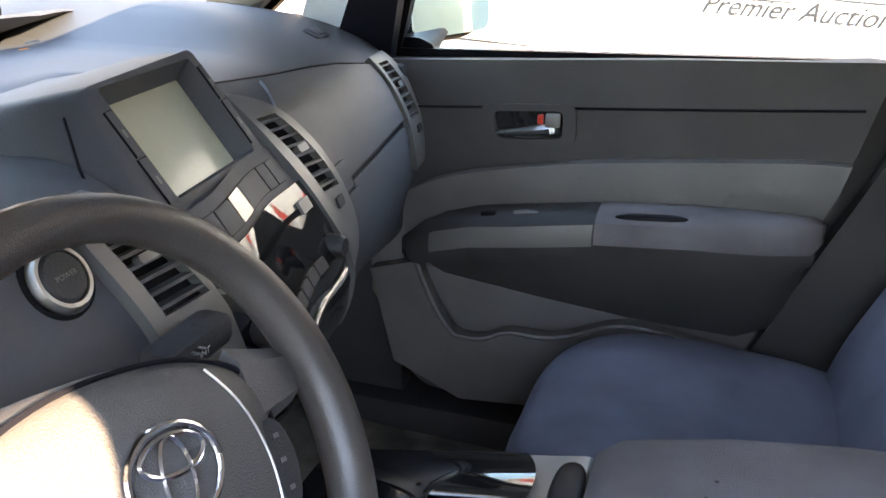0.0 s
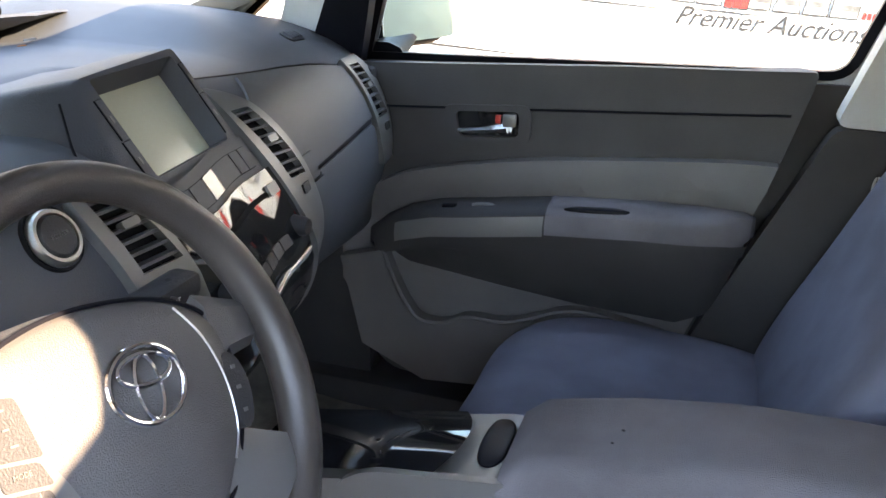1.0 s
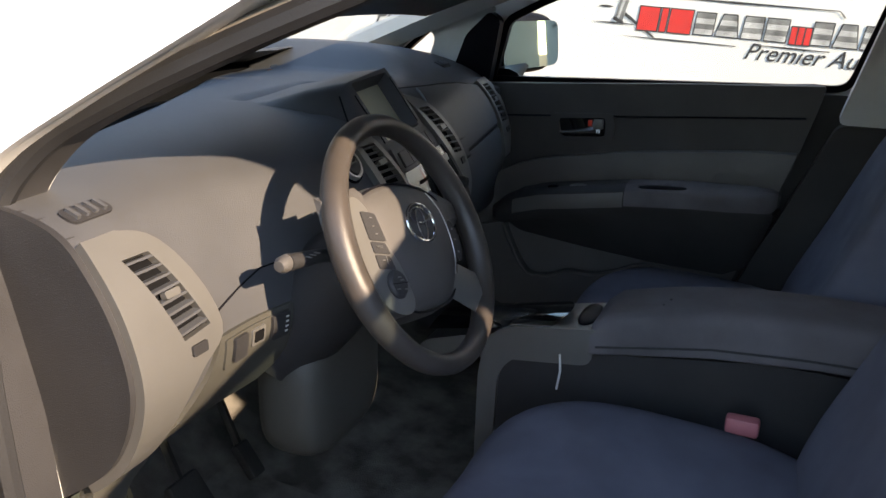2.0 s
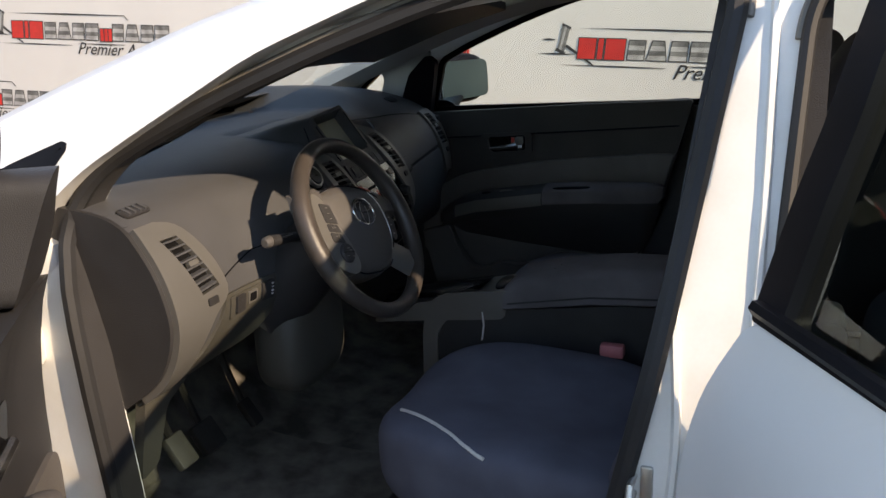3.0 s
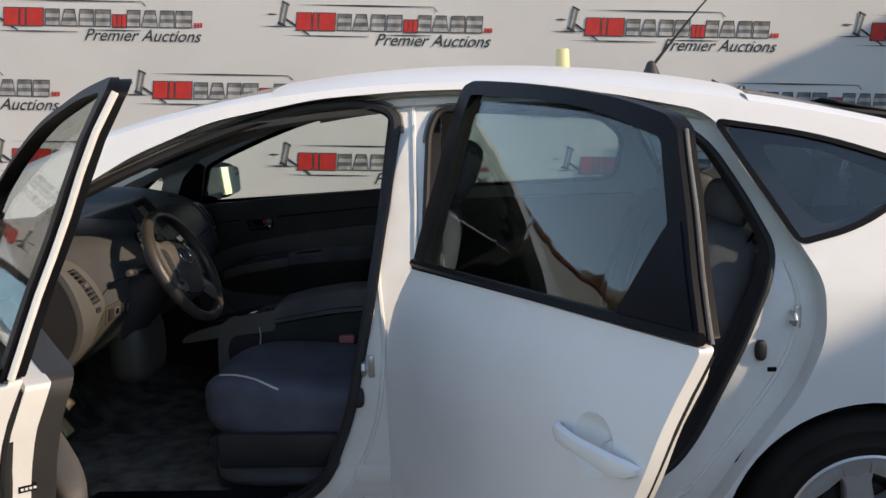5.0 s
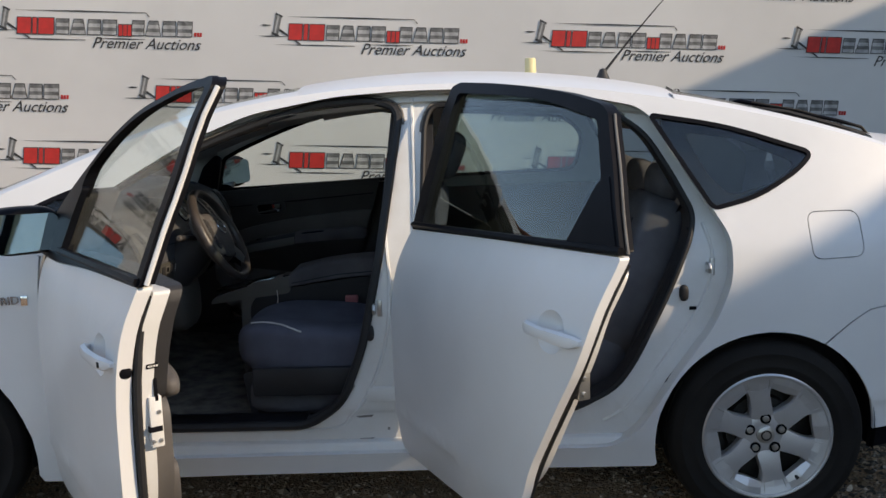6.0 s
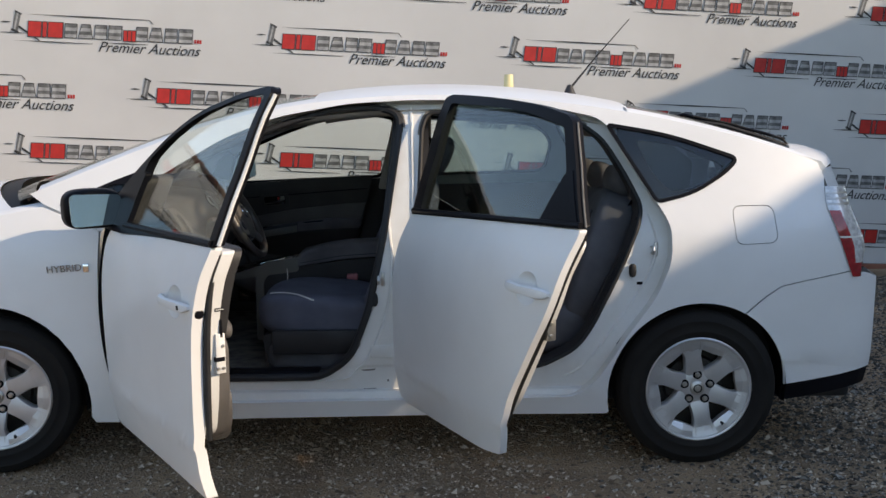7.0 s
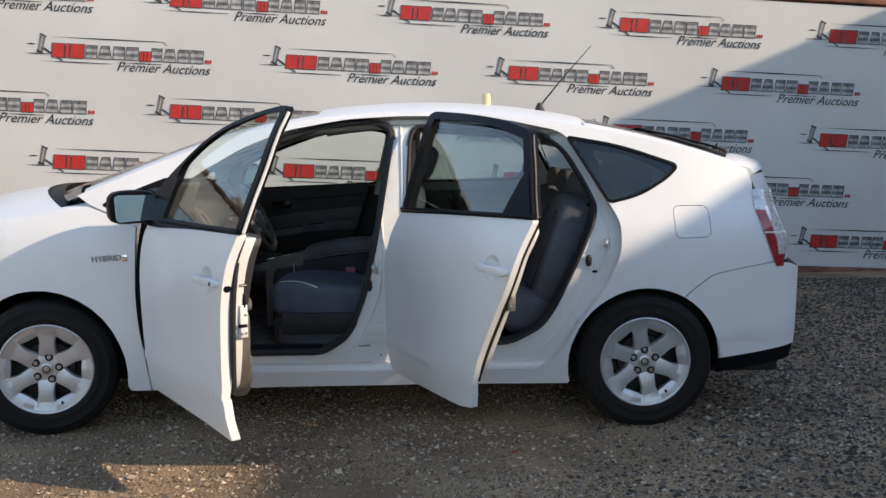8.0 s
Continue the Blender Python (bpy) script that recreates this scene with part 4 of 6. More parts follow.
# door mirror: white shell below, black rim, real mirror glass
mb = part("mirror_housing", cushion((-0.715, -0.872, 1.030), (0.055, 0.098, 0.070), 3.6, 10, lambda x, y, z: (x - 0.02 * (1 - abs(y) / 0.12), y, z)), BLACK, front_door, "black door mirror housing")
part("mirror_glass", moved(panel(rounded([(-0.088, -0.056), (0.086, -0.053), (0.088, 0.050), (-0.088, 0.056)], 0.022, 5), lambda u, v, d: (-d, u, v), 0.003, (), 0.1), Matrix.Translation((-0.655, -0.872, 1.030)) @ Matrix.Rotation(radians(3), 4, "Z") @ Matrix.Rotation(radians(-8), 4, "Y")), MIRROR, mb, "mirror glass")
part("mirror_foot", tube([(-0.70, -0.80, 0.985), (-0.70, -0.86, 0.99), (-0.70, -0.90, 1.0)], [0.045, 0.035, 0.03], False, 10, 0.55), BLACK, front_door)
part("sail_cover", panel(rounded([(-0.82, 0.965), (-0.53, 0.98), (-0.515, 1.16), (-0.60, 1.15), (-0.74, 1.05)], 0.015, 4), side(-1, -0.008), 0.02, (), 0.06), BLACK, front_door, "black mirror corner cover")
GAP_L = spline([(-0.866, 0.955), (-0.880, 0.84), (-0.897, 0.67), (-0.892, 0.50), (-0.872, 0.37), (-0.848, 0.285)], 6)
GAP_R = [(u + 0.026 * max(0.0, min(1.0, (v - 0.285) / 0.30)) ** 0.7, v) for u, v in GAP_L]
part("hinge_gap", panel(GAP_L + GAP_R[::-1], side(-1, -0.0035), 0.004, (), 0.05), VOID, car, "dark gap at the door hinge")
part("hinge_pillar", box(-0.90, -0.80, -0.77, -0.66, 0.28, 0.98, 0.02), JAMB, car, "white painted hinge pillar")
for z in (0.42, 0.78):
    part("door_hinge", box(-0.90, -0.84, -0.80, -0.74, z, z + 0.06, 0.008), JAMB, front_door)
part("check_strap", box(-0.92, -0.72, -0.77, -0.755, 0.58, 0.60, 0.004), STEEL, front_door)
HX, HY, HDEG = -0.90, -0.80, 54.0
hinged(front_door, HX, HY, HDEG)

# rear door
R_SKIN = rounded([(0.205, 0.265), (0.84, 0.278), (0.955, 0.300), (1.000, 0.47), (1.122, 0.655), (1.230, 0.82), (1.272, 1.03), (0.75, 1.01), (0.262, 0.985), (0.205, 0.82), (0.185, 0.55)], [0.05, 0.1, 0.012, 0.2, 0.1, 0.1, 0.012, 0.3, 0.03, 0.12, 0.15], 6)
rear_door = part("rear_door", panel(R_SKIN, skin, 0.024, (cup_edge(*R_CUP),), 0.04), PAINT, car, "open rear door in white paint with black window frame")
R_FRAME = rounded([(1.270, 1.035), (1.165, 1.18), (1.068, 1.318), (1.030, 1.340), (0.875, 1.369), (0.68, 1.391), (0.45, 1.410), (0.215, 1.423), (0.175, 1.412), (0.262, 0.985), (0.75, 1.01)], [0.01, 0.1, 0.012, 0.03, 0.1, 0.2, 0.2, 0.012, 0.012, 0.01, 0.3], 6)
R_WIN = rounded([(1.075, 1.036), (1.122, 1.175), (1.036, 1.304), (0.80, 1.352), (0.60, 1.371), (0.245, 1.390), (0.322, 0.996), (0.75, 1.016)], [0.01, 0.012, 0.015, 0.3, 0.3, 0.012, 0.012, 0.3], 6)
part("window_frame", panel(R_FRAME, side(-1, -0.004), 0.014, (R_WIN,), 0.07), BLACK, rear_door, "satin black window frame")
part("inner_frame", panel(shrink(R_FRAME, 0.003), side(-1, 0.011), 0.022, (shrink(R_WIN, -0.008),), 0.07), BLACK, rear_door, "black inner window frame")
part("window_glass", panel(shrink(R_WIN, -0.01), side(-1, 0.016), 0.004, (), 0.1), TINT, rear_door, "dark tinted door glass")
part("corner_cover", panel(rounded([(1.258, 1.037), (1.073, 1.030), (1.119, 1.172), (1.148, 1.186)], 0.006, 4), side(-1, -0.007), 0.012, (), 0.06), BLACK, rear_door, "matt black window corner cover")
part("belt_moulding", tube([side(-1, -0.006)(x, 0.988 + 0.042 * (x - 0.265) / 1.0 + 0.012, 0) for x in np.linspace(0.265, 1.27, 14)], 0.0095, False, 6), BLACK, rear_door, "black belt moulding")
R_SHELL = rounded([(0.28, 0.40), (0.90, 0.39), (0.98, 0.47), (1.10, 0.66), (1.18, 0.80), (1.235, 1.0), (0.75, 0.985), (0.30, 0.965)], 0.05, 5)
part("inner_shell", panel(R_SHELL, side(-1, 0.037), 0.038, (), 0.06), JAMB, rear_door, "white painted inner door shell")
part("door_trim", panel(rounded([(0.34, 0.44), (0.86, 0.44), (1.0, 0.66), (1.09, 0.80), (1.14, 0.95), (0.75, 0.96), (0.34, 0.95)], 0.06, 4), side(-1, 0.074), 0.05, (), 0.08), DOORUP, rear_door, "dark grey rear door lining")
part("edge_seal", tube([side(-1, 0.040)(u, v, 0) for u, v in spline([(0.95, 0.40), (1.04, 0.55), (1.15, 0.72), (1.215, 0.86), (1.25, 1.01)], 5)], 0.006, False, 8), RUBBER, rear_door, "black edge seal")
part("edge_bead", tube([side(-1, 0.012)(u, v, 0) for u, v in spline([(1.274, 1.035), (1.170, 1.18), (1.073, 1.316)], 5)], 0.003, False, 6), SEALGREY, rear_door, "grey frame edge")
latch = part("latch_plate", box(1.12, 1.158, -0.812, -0.782, 0.70, 0.765, 0.003), STEEL, rear_door, "steel door latch plate")
for z in (0.715, 0.75):
    screw((1.159, -0.800, z), 0.006, latch)
pull_handle(*R_CUP, rear_door)
part("door_hinge", box(0.20, 0.27, -0.80, -0.75, 0.42, 0.47, 0.008), JAMB, rear_door)
part("door_hinge", box(0.22, 0.28, -0.80, -0.75, 0.80, 0.85, 0.008), JAMB, rear_door)
hinged(rear_door, 0.24, -0.80, 64)
rear_door.matrix_basis = Matrix.Translation((0.026, -0.014, 0)) @ rear_door.matrix_basis

# strikers, rubber stops and hinges on the pillars
for x, z, big in ((0.150, 0.735, 1), (1.186, 0.836, 1)):
    y = -half_width(x, z) + JD
    st = part("striker", box(x - 0.006, x + 0.010, y - 0.004, y + 0.004, z - 0.028, z + 0.028, 0.003), STEEL, car, "steel door striker")
    part("striker_loop", tube([(x - 0.014, y, z - 0.012), (x - 0.014, y - 0.03, z - 0.012), (x - 0.014, y - 0.034, z), (x - 0.014, y - 0.03, z + 0.012), (x - 0.014, y, z + 0.012)], 0.005, False, 8), STEEL, st)
for x, z in ((0.118, 0.657), (1.098, 0.758)):
    y = -half_width(x, z) + JD
    part("rubber_stop", cushion((x, y - 0.006, z), (0.014, 0.012, 0.026), 2.6, 6), RUBBER, car, "black rubber bump stop")
part("jamb_plug", box(1.116, 1.138, -half_width(1.13, 0.71) + JD - 0.004, -half_width(1.13, 0.71) + JD + 0.01, 0.703, 0.714, 0.002), BLACK, car)
for z in (0.43,):
    part("hinge_leaf", box(0.10, 0.19, -half_width(0.15, z) + JD - 0.008, -half_width(0.15, z) + JD, z, z + 0.05, 0.004), JAMB, car)
# scuffs and rubbed marks on the pillar foot
SCUFF = mat("scuff", (0.30, 0.29, 0.27), 0.7, var=0.3, scale=60, alt=(0.12, 0.115, 0.11))
for pts in ([(0.060, 0.380), (0.118, 0.384), (0.112, 0.376), (0.072, 0.374)], [(0.068, 0.302), (0.120, 0.304), (0.110, 0.299), (0.075, 0.298)], [(0.020, 0.440), (0.060, 0.492), (0.064, 0.484), (0.030, 0.432)], [(0.160, 0.338), (0.168, 0.340), (0.169, 0.331), (0.161, 0.330)]):
    part("scuff_mark", panel(rounded(pts, 0.002, 3), side(-1, JD - 0.0016), 0.001, (), 0.03), SCUFF, car, "grey rubbed scuff on the white jamb")
part("kick_plate", box(-0.62, -0.10, -0.785, -0.70, 0.345, 0.372, 0.008), BLACK, car, "black sill scuff plate")

# roof things
ant = part("antenna", spin([(0.0, 0.05), (0.012, 0.045), (0.022, 0.02), (0.032, 0.0), (0.03, -0.01)], "z", 20, (0.98, 0.0, 1.437)), DARKPL, car, "black roof antenna leaning back")
part("antenna_mast", tube([(0.985, 0.0, 1.47), (1.09, -0.005, 1.60), (1.245, -0.01, 1.775)], [0.006, 0.0035, 0.002], False, 6), DARKPL, ant)
marker = part("roof_marker", join(spin([(0.0, 0.074), (0.018, 0.074), (0.021, 0.07), (0.023, 0.0), (0.0, 0.0)], "z", 20, (0.70, 0.0, 1.458))), CREAM, None)
tagged(marker, "small cream plastic cap standing on the car roof", "cap")
wip = part("rear_wiper", tube([(1.43, -0.10, 1.335), (1.47, -0.13, 1.345), (1.68, -0.20, 1.292), (1.80, -0.23, 1.262), (1.875, -0.24, 1.238), (1.905, -0.24, 1.205)], [0.012, 0.016, 0.013, 0.011, 0.010, 0.006], False, 8, 0.6), BLACK, car, "black rear wiper arm")
part("wiper_blade", tube([(1.46, -0.17, 1.322), (1.62, -0.20, 1.298), (1.78, -0.23, 1.248), (1.90, -0.25, 1.205)], 0.010, False, 6), RUBBER, wip)
# thin metal bar added to give the wiper its grey glint
part("blade_spine", tube([(1.50, -0.175, 1.338), (1.66, -0.205, 1.304), (1.84, -0.24, 1.245)], 0.004, False, 6), DARKMETAL, wip, "dark metal spine added for the grey glint along the blade")
part("washer_nozzle", loft([[(1.235, y, 1.372), (1.262, y * 0.8, 1.398), (1.272, y * 0.6, 1.396), (1.285, y, 1.366)] for y in (-0.018, -0.006, 0.006, 0.018)]), BLACK, car, "small black roof washer nozzle")
part("spoiler_bar", tube([(1.62, y, 1.272 - 0.10 * y * y) for y in np.linspace(-0.5, 0.5, 12)], 0.016, False, 8), BLACK, car, "dark cross bar of the split rear screen")
for y0, y1 in ((-0.52, -0.05), (0.05, 0.5)):
    part("front_wiper", tube([(-1.42 + 0.25 * abs(y0), y0, 1.035), (-1.36 + 0.2 * abs(y1), (y0 + y1) / 2, 1.055), (-1.40 + 0.1 * abs(y1), y1, 1.066)], [0.012, 0.009, 0.006], False, 6), BLACK, car, "black wiper arm")
part("cowl", loft([[(-1.26 - 0.26 * (1 - v * v), v * 0.70, 1.005 + 0.07 * (1 - abs(v) ** 2.4)) for v in np.linspace(-1, 1, 15)], [(-1.18 - 0.26 * (1 - v * v), v * 0.70, 1.015 + 0.07 * (1 - abs(v) ** 2.4)) for v in np.linspace(-1, 1, 15)]]), BLACK, car, "black plastic scuttle panel")


# ---- cabin: dashboard ----
def dash_profile(y):
    a = min(1.0, abs(y) / 0.72)
    drop = 0.015 * a ** 2
    back = 0.145 * max(0.0, math.sqrt(max(0.0, y - 0.02) ** 2 + 0.0036) - 0.10)
    k = min(1.0, max(0.0, (y + 0.56) / 0.22)) * min(1.0, max(0.0, (0.10 - y) / 0.16))
    back -= 0.034 * k * k * (3 - 2 * k)
    fwd = 0.22 * (1 - a * a)
    k = min(1.0, max(0.0, (y - 0.31) / 0.13))
    k = k * k * (3 - 2 * k)
    c = math.exp(-((y - 0.06) / 0.15) ** 4)
    up = 0.044 * k * (1 - (max(0.0, y - 0.42) / 0.36) ** 2) - 0.015 * (1 - k)
    return [(-1.22 - fwd, 1.04 - drop + up), (-1.10 - fwd * 0.6, 1.06 - drop + up), (-0.95, 1.062 - drop + up * 0.85), (-0.80 - back * 0.6, 1.052 - drop + up * 0.3), (-0.695 - back - 0.020 * c, 1.022 - drop * 0.6), (-0.648 - back - 0.010 * c, 0.972 - drop * 0.4), (-0.616 - back + 0.008 * c, 0.90), (-0.608 - back + 0.034 * c, 0.825), (-0.645 - back * 0.8 + 0.03 * c, 0.745), (-0.73, 0.68), (-0.85, 0.60)]


def dash_point(y, s, out=0.0):
    p = dash_profile(y)
    i = min(int(s), len(p) - 2)
    t = s - i
    q = np.array([p[max(i - 1, 0)], p[i], p[i + 1], p[min(i + 2, len(p) - 1)]])
    c = 0.5 * (2 * q[1] + (q[2] - q[0]) * t + (2 * q[0] - 5 * q[1] + 4 * q[2] - q[3]) * t * t + (3 * q[1] - q[0] - 3 * q[2] + q[3]) * t ** 3)
    d = 0.5 * ((q[2] - q[0]) + 2 * (2 * q[0] - 5 * q[1] + 4 * q[2] - q[3]) * t + 3 * (3 * q[1] - q[0] - 3 * q[2] + q[3]) * t * t)
    n = Vector((-d[1], d[0])).normalized()
    return (c[0] + n.x * out, y, c[1] + n.y * out)


def on_dash(out=0.0):
    """Places (y, s) on the dashboard's skin, s running from the screen over the crest and down."""
    return lambda u, v, d: dash_point(u, v, out - d)


def slot_lip(y):
    """Where along the skin the instrument slot's lower lip runs."""
    return float(np.interp(y, [-0.62, -0.54, -0.36, -0.176, -0.07, 0.10, 0.25, 0.335], [2.2, 2.3, 2.03, 1.77, 1.63, 1.38, 1.24, 1.05]))


def dent(y, s):
    if 2.2 < s < 4.95:
        k = min(1.0, max(0.0, (y + 0.135) / 0.02)) * min(1.0, max(0.0, (0.142 - y) / 0.02)) * min(1.0, (s - 2.2) / 0.5, (4.95 - s) / 0.12)
        if k > 0:
            return -0.085 * k
    if not -0.62 < y < 0.345:
        return 0.0
    return -0.05 * min(1.0, max(0.0, (slot_lip(y) - s) / 0.14))


ys = sorted(set(np.linspace(-0.742, 0.742, 52)) | {-0.621, -0.618, 0.338, 0.346, -0.135, -0.125, -0.115, 0.122, 0.132, 0.142})
dash = part("dashboard", loft([[dash_point(y, s, dent(y, s)) for s in sorted(set(np.linspace(0, 10, 71)) | {slot_lip(y), slot_lip(y) - 0.14, slot_lip(y) - 0.07, 4.83, 4.95})] for y in ys]), DASHTOP, car, "grey textured plastic dashboard")
for sign in (-1, 1):
    prof = [(p[0], p[2]) for p in (dash_point(sign * 0.74, s) for s in np.linspace(2, 10, 33))]
    part("end_cap", panel(prof + [(-0.95, 0.60), (-0.98, 0.98)], lambda u, v, d: (u, sign * (0.7425 + 0.008 - d), v), 0.02, (), 0.08), DARKPL, dash, "dark dashboard end cap")


def dash_plate(name, outline, material, parent, out=0.004, thick=0.008, holes=(), label="", cell=0.06):
    """A plate riding on the dashboard; its outline is in (y, s)."""
    bm = sheet([(u, v * 0.08) for u, v in outline], [[(u, v * 0.08) for u, v in h] for h in holes], cell * 0.4)
    bm.verts.index_update()
    uv = [(v.co.x, v.co.y / 0.08) for v in bm.verts]
    faces = [[v.index for v in f.verts] for f in bm.faces]
    rim = [[v.index for v in e.verts] for e in bm.edges if len(e.link_faces) == 1]
    bm.free()
    n = len(uv)
    verts = [dash_point(u, v, out) for u, v in uv] + [dash_point(u, v, out - thick) for u, v in uv]
    faces += [[i + n for i in reversed(f)] for f in faces] + [[a, b, b + n, a + n] for a, b in rim]
    return part(name, from_data(verts, faces), material, parent, label)


def rr(y0, y1, s0, s1, r=0.012):
    """A rounded rectangle in (y, s), s scaled so that corners look round."""
    k = 0.08
    return [(u, v / k) for u, v in rounded([(y0, s0 * k), (y1, s0 * k), (y1, s1 * k), (y0, s1 * k)], r, 4)]


# split between the soft top pad and the face, and the glovebox lids
dash_plate("top_seam", [(0.17, 3.35), (0.35, 3.72), (0.50, 4.0), (0.60, 4.3), (0.60, 4.33), (0.50, 4.03), (0.35, 3.75), (0.17, 3.38)], BLACK, dash, 0.001, 0.003)
dash_plate("upper_glovebox", [(0.255, 3.70), (0.42, 3.98), (0.55, 4.25), (0.61, 4.45), (0.618, 5.83), (0.30, 5.88), (0.232, 5.50), (0.205, 4.4)], DASHTOP, dash, 0.005, 0.007, (), "grey upper glovebox lid")
dash_plate("lower_glovebox", rr(0.275, 0.62, 5.97, 8.4, 0.02), DASHTOP, dash, 0.005, 0.007, (), "grey lower glovebox lid")
dash_plate("glovebox_gap", [(0.27, 5.88), (0.62, 5.83), (0.62, 5.95), (0.27, 6.0)], BLACK, dash, 0.001, 0.004)
dash_plate("glovebox_latch", rr(0.236, 0.287, 5.55, 5.99, 0.004), DASHTOP, dash, 0.011, 0.009)
dash_plate("glovebox_latch", rr(0.250, 0.302, 6.05, 6.50, 0.004), DASHTOP, dash, 0.011, 0.009)
dash_plate("latch_gap", rr(0.230, 0.306, 5.99, 6.05, 0.002), BLACK, dash, 0.006, 0.004)
dash_plate("lower_panel", [(-0.60, 6.66), (-0.465, 6.66), (-0.46, 7.5), (-0.50, 8.7), (-0.54, 9.7), (-0.74, 9.7), (-0.69, 8.4), (-0.62, 7.2)], DASHLOW, dash, 0.006, 0.008, (), "olive grey lower panel")
dash_plate("face_seam", [(-0.62, 6.36), (-0.50, 5.90), (-0.30, 5.9), (-0.30, 5.93), (-0.50, 5.93), (-0.62, 6.40)], BLACK, dash, 0.001, 0.003)


def vent(quad, parent, slats, tab):
    """Dark opening between four corners (y, s) with slats across it and a slider tab."""
    (ya, sa), (yb, sb), (yc, sc), (yd, sd) = quad
    hole = dash_plate("air_vent", quad, VOID, parent, 0.0015, 0.003, (), "black slatted air vent")
    for k in range(slats):
        t = (k + 0.5) / slats
        y0, y1, s0, s1 = ya + (yd - ya) * t, yb + (yc - yb) * t, sa + (sd - sa) * t, sb + (sc - sb) * t
        rows = []
        for y, s in ((y0, s0), (y1, s1)):
            p = Vector(dash_point(y, s, 0.0))
            d = (Vector(dash_point(y, s, 0.01)) - p).normalized()
            w = Vector((0, 1, 0)).cross(d).normalized()
            rows.append([p + d * 0.0105 + w * 0.0015, p + d * 0.0105 - w * 0.0015, p + d * 0.001 - w * 0.0045, p + d * 0.001 - w * 0.001])
        part("slat", loft(rows, True, True), DASHTOP, hole)
    t = tab
    y, s = (ya + (yd - ya) * t + yb + (yc - yb) * t) / 2, (sa + (sd - sa) * t + sb + (sc - sb) * t) / 2
    dash_plate("slider", rr(y - 0.011, y + 0.013, s - 0.055, s + 0.055, 0.003), SILVER, hole, 0.014, 0.008, (), "small bright vent slider")


def vent_strip(left, right, quad, slats, tab):
    """A satin silver strip down the dashboard, between two edges (y, s), with an air vent in it."""
    a, b = spline(left, 5), spline(right, 5)
    strip = dash_plate("trim_strip", a + b[::-1], SILVER, dash, 0.0115, 0.013, (quad,), "satin silver trim strip", 0.04)
    vent(quad, strip, slats, tab)
    return strip


vent_strip([(0.150, 3.85), (0.140, 4.25), (0.143, 5.0), (0.158, 5.75), (0.172, 6.4), (0.178, 7.2), (0.17, 9.2)], [(0.157, 3.85), (0.200, 4.3), (0.230, 5.1), (0.252, 5.85), (0.266, 6.5), (0.268, 7.3), (0.26, 9.2)], [(0.150, 4.40), (0.190, 4.42), (0.236, 5.78), (0.182, 5.72)], 8, 0.5)
vent_strip([(-0.192, 4.05), (-0.213, 4.42), (-0.208, 5.0), (-0.196, 5.67), (-0.188, 6.4), (-0.186, 9.2)], [(-0.175, 4.05), (-0.152, 4.36), (-0.130, 5.0), (-0.111, 5.68), (-0.106, 6.3), (-0.106, 9.2)], [(-0.200, 4.48), (-0.160, 4.50), (-0.121, 5.60), (-0.180, 5.56)], 7, 0.45)
vent_strip([(-0.742, 4.45), (-0.742, 6.3), (-0.742, 7.3), (-0.742, 8.6)], [(-0.695, 4.45), (-0.645, 4.85), (-0.600, 6.40), (-0.645, 6.95), (-0.678, 7.6), (-0.700, 8.6)], [(-0.708, 4.95), (-0.668, 4.97), (-0.621, 6.33), (-0.668, 6.38)], 8, 0.5)
vent_strip([(0.603, 4.3), (0.612, 4.9), (0.620, 5.9), (0.624, 6.5), (0.64, 7.0)], [(0.690, 4.3), (0.715, 4.9), (0.728, 5.9), (0.728, 6.5), (0.722, 7.0)], [(0.620, 4.52), (0.672, 4.56), (0.700, 5.95), (0.640, 5.92)], 7, 0.45)
for y, s in ((-0.648, 6.58), (0.215, 5.98), (0.675, 6.2), (-0.150, 5.84)):
    dash_plate("thumb_wheel", rr(y - 0.013, y + 0.013, s - 0.08, s + 0.08, 0.003), DARKPL, dash, 0.0145, 0.005)
# little demister grilles
for y0, s0 in ((-0.72, 3.75), (0.553, 3.05)):
    g = dash_plate("demister_grille", rr(y0, y0 + 0.062, s0, s0 + 0.32, 0.010), DARKPL, dash, 0.003, 0.006, (), "small dark demister grille")
    for k in range(4):
        dash_plate("bar", rr(y0 + 0.009 + 0.013 * k, y0 + 0.014 + 0.013 * k, s0 + 0.05, s0 + 0.27, 0.001), DASHTOP, g, 0.007, 0.006)

# hooded centre screen, its face leaning back and turned a little to the driver
def on_screen(u, v, out=0.0):
    """A point of the screen's face: u to the passenger, v upwards, metres from the screen's middle."""
    return tuple(Vector((-0.706, 0.018, 1.017)) + Vector((-0.124, 0.992, 0)) * u + Vector((-0.575, -0.072, 0.815)) * v + Vector((0.809, 0.101, 0.579)) * out)


def hood_ring(loop, out, reach=0.0):
    return [tuple(Vector(on_screen(u, v, out)) + Vector((-reach, 0, 0))) for u, v in loop]


def quad_loop(ul, ur, v0, v1, r):
    return rounded([(ul, v0), (ur, v0), (ur, v1), (ul, v1)], r, 5)


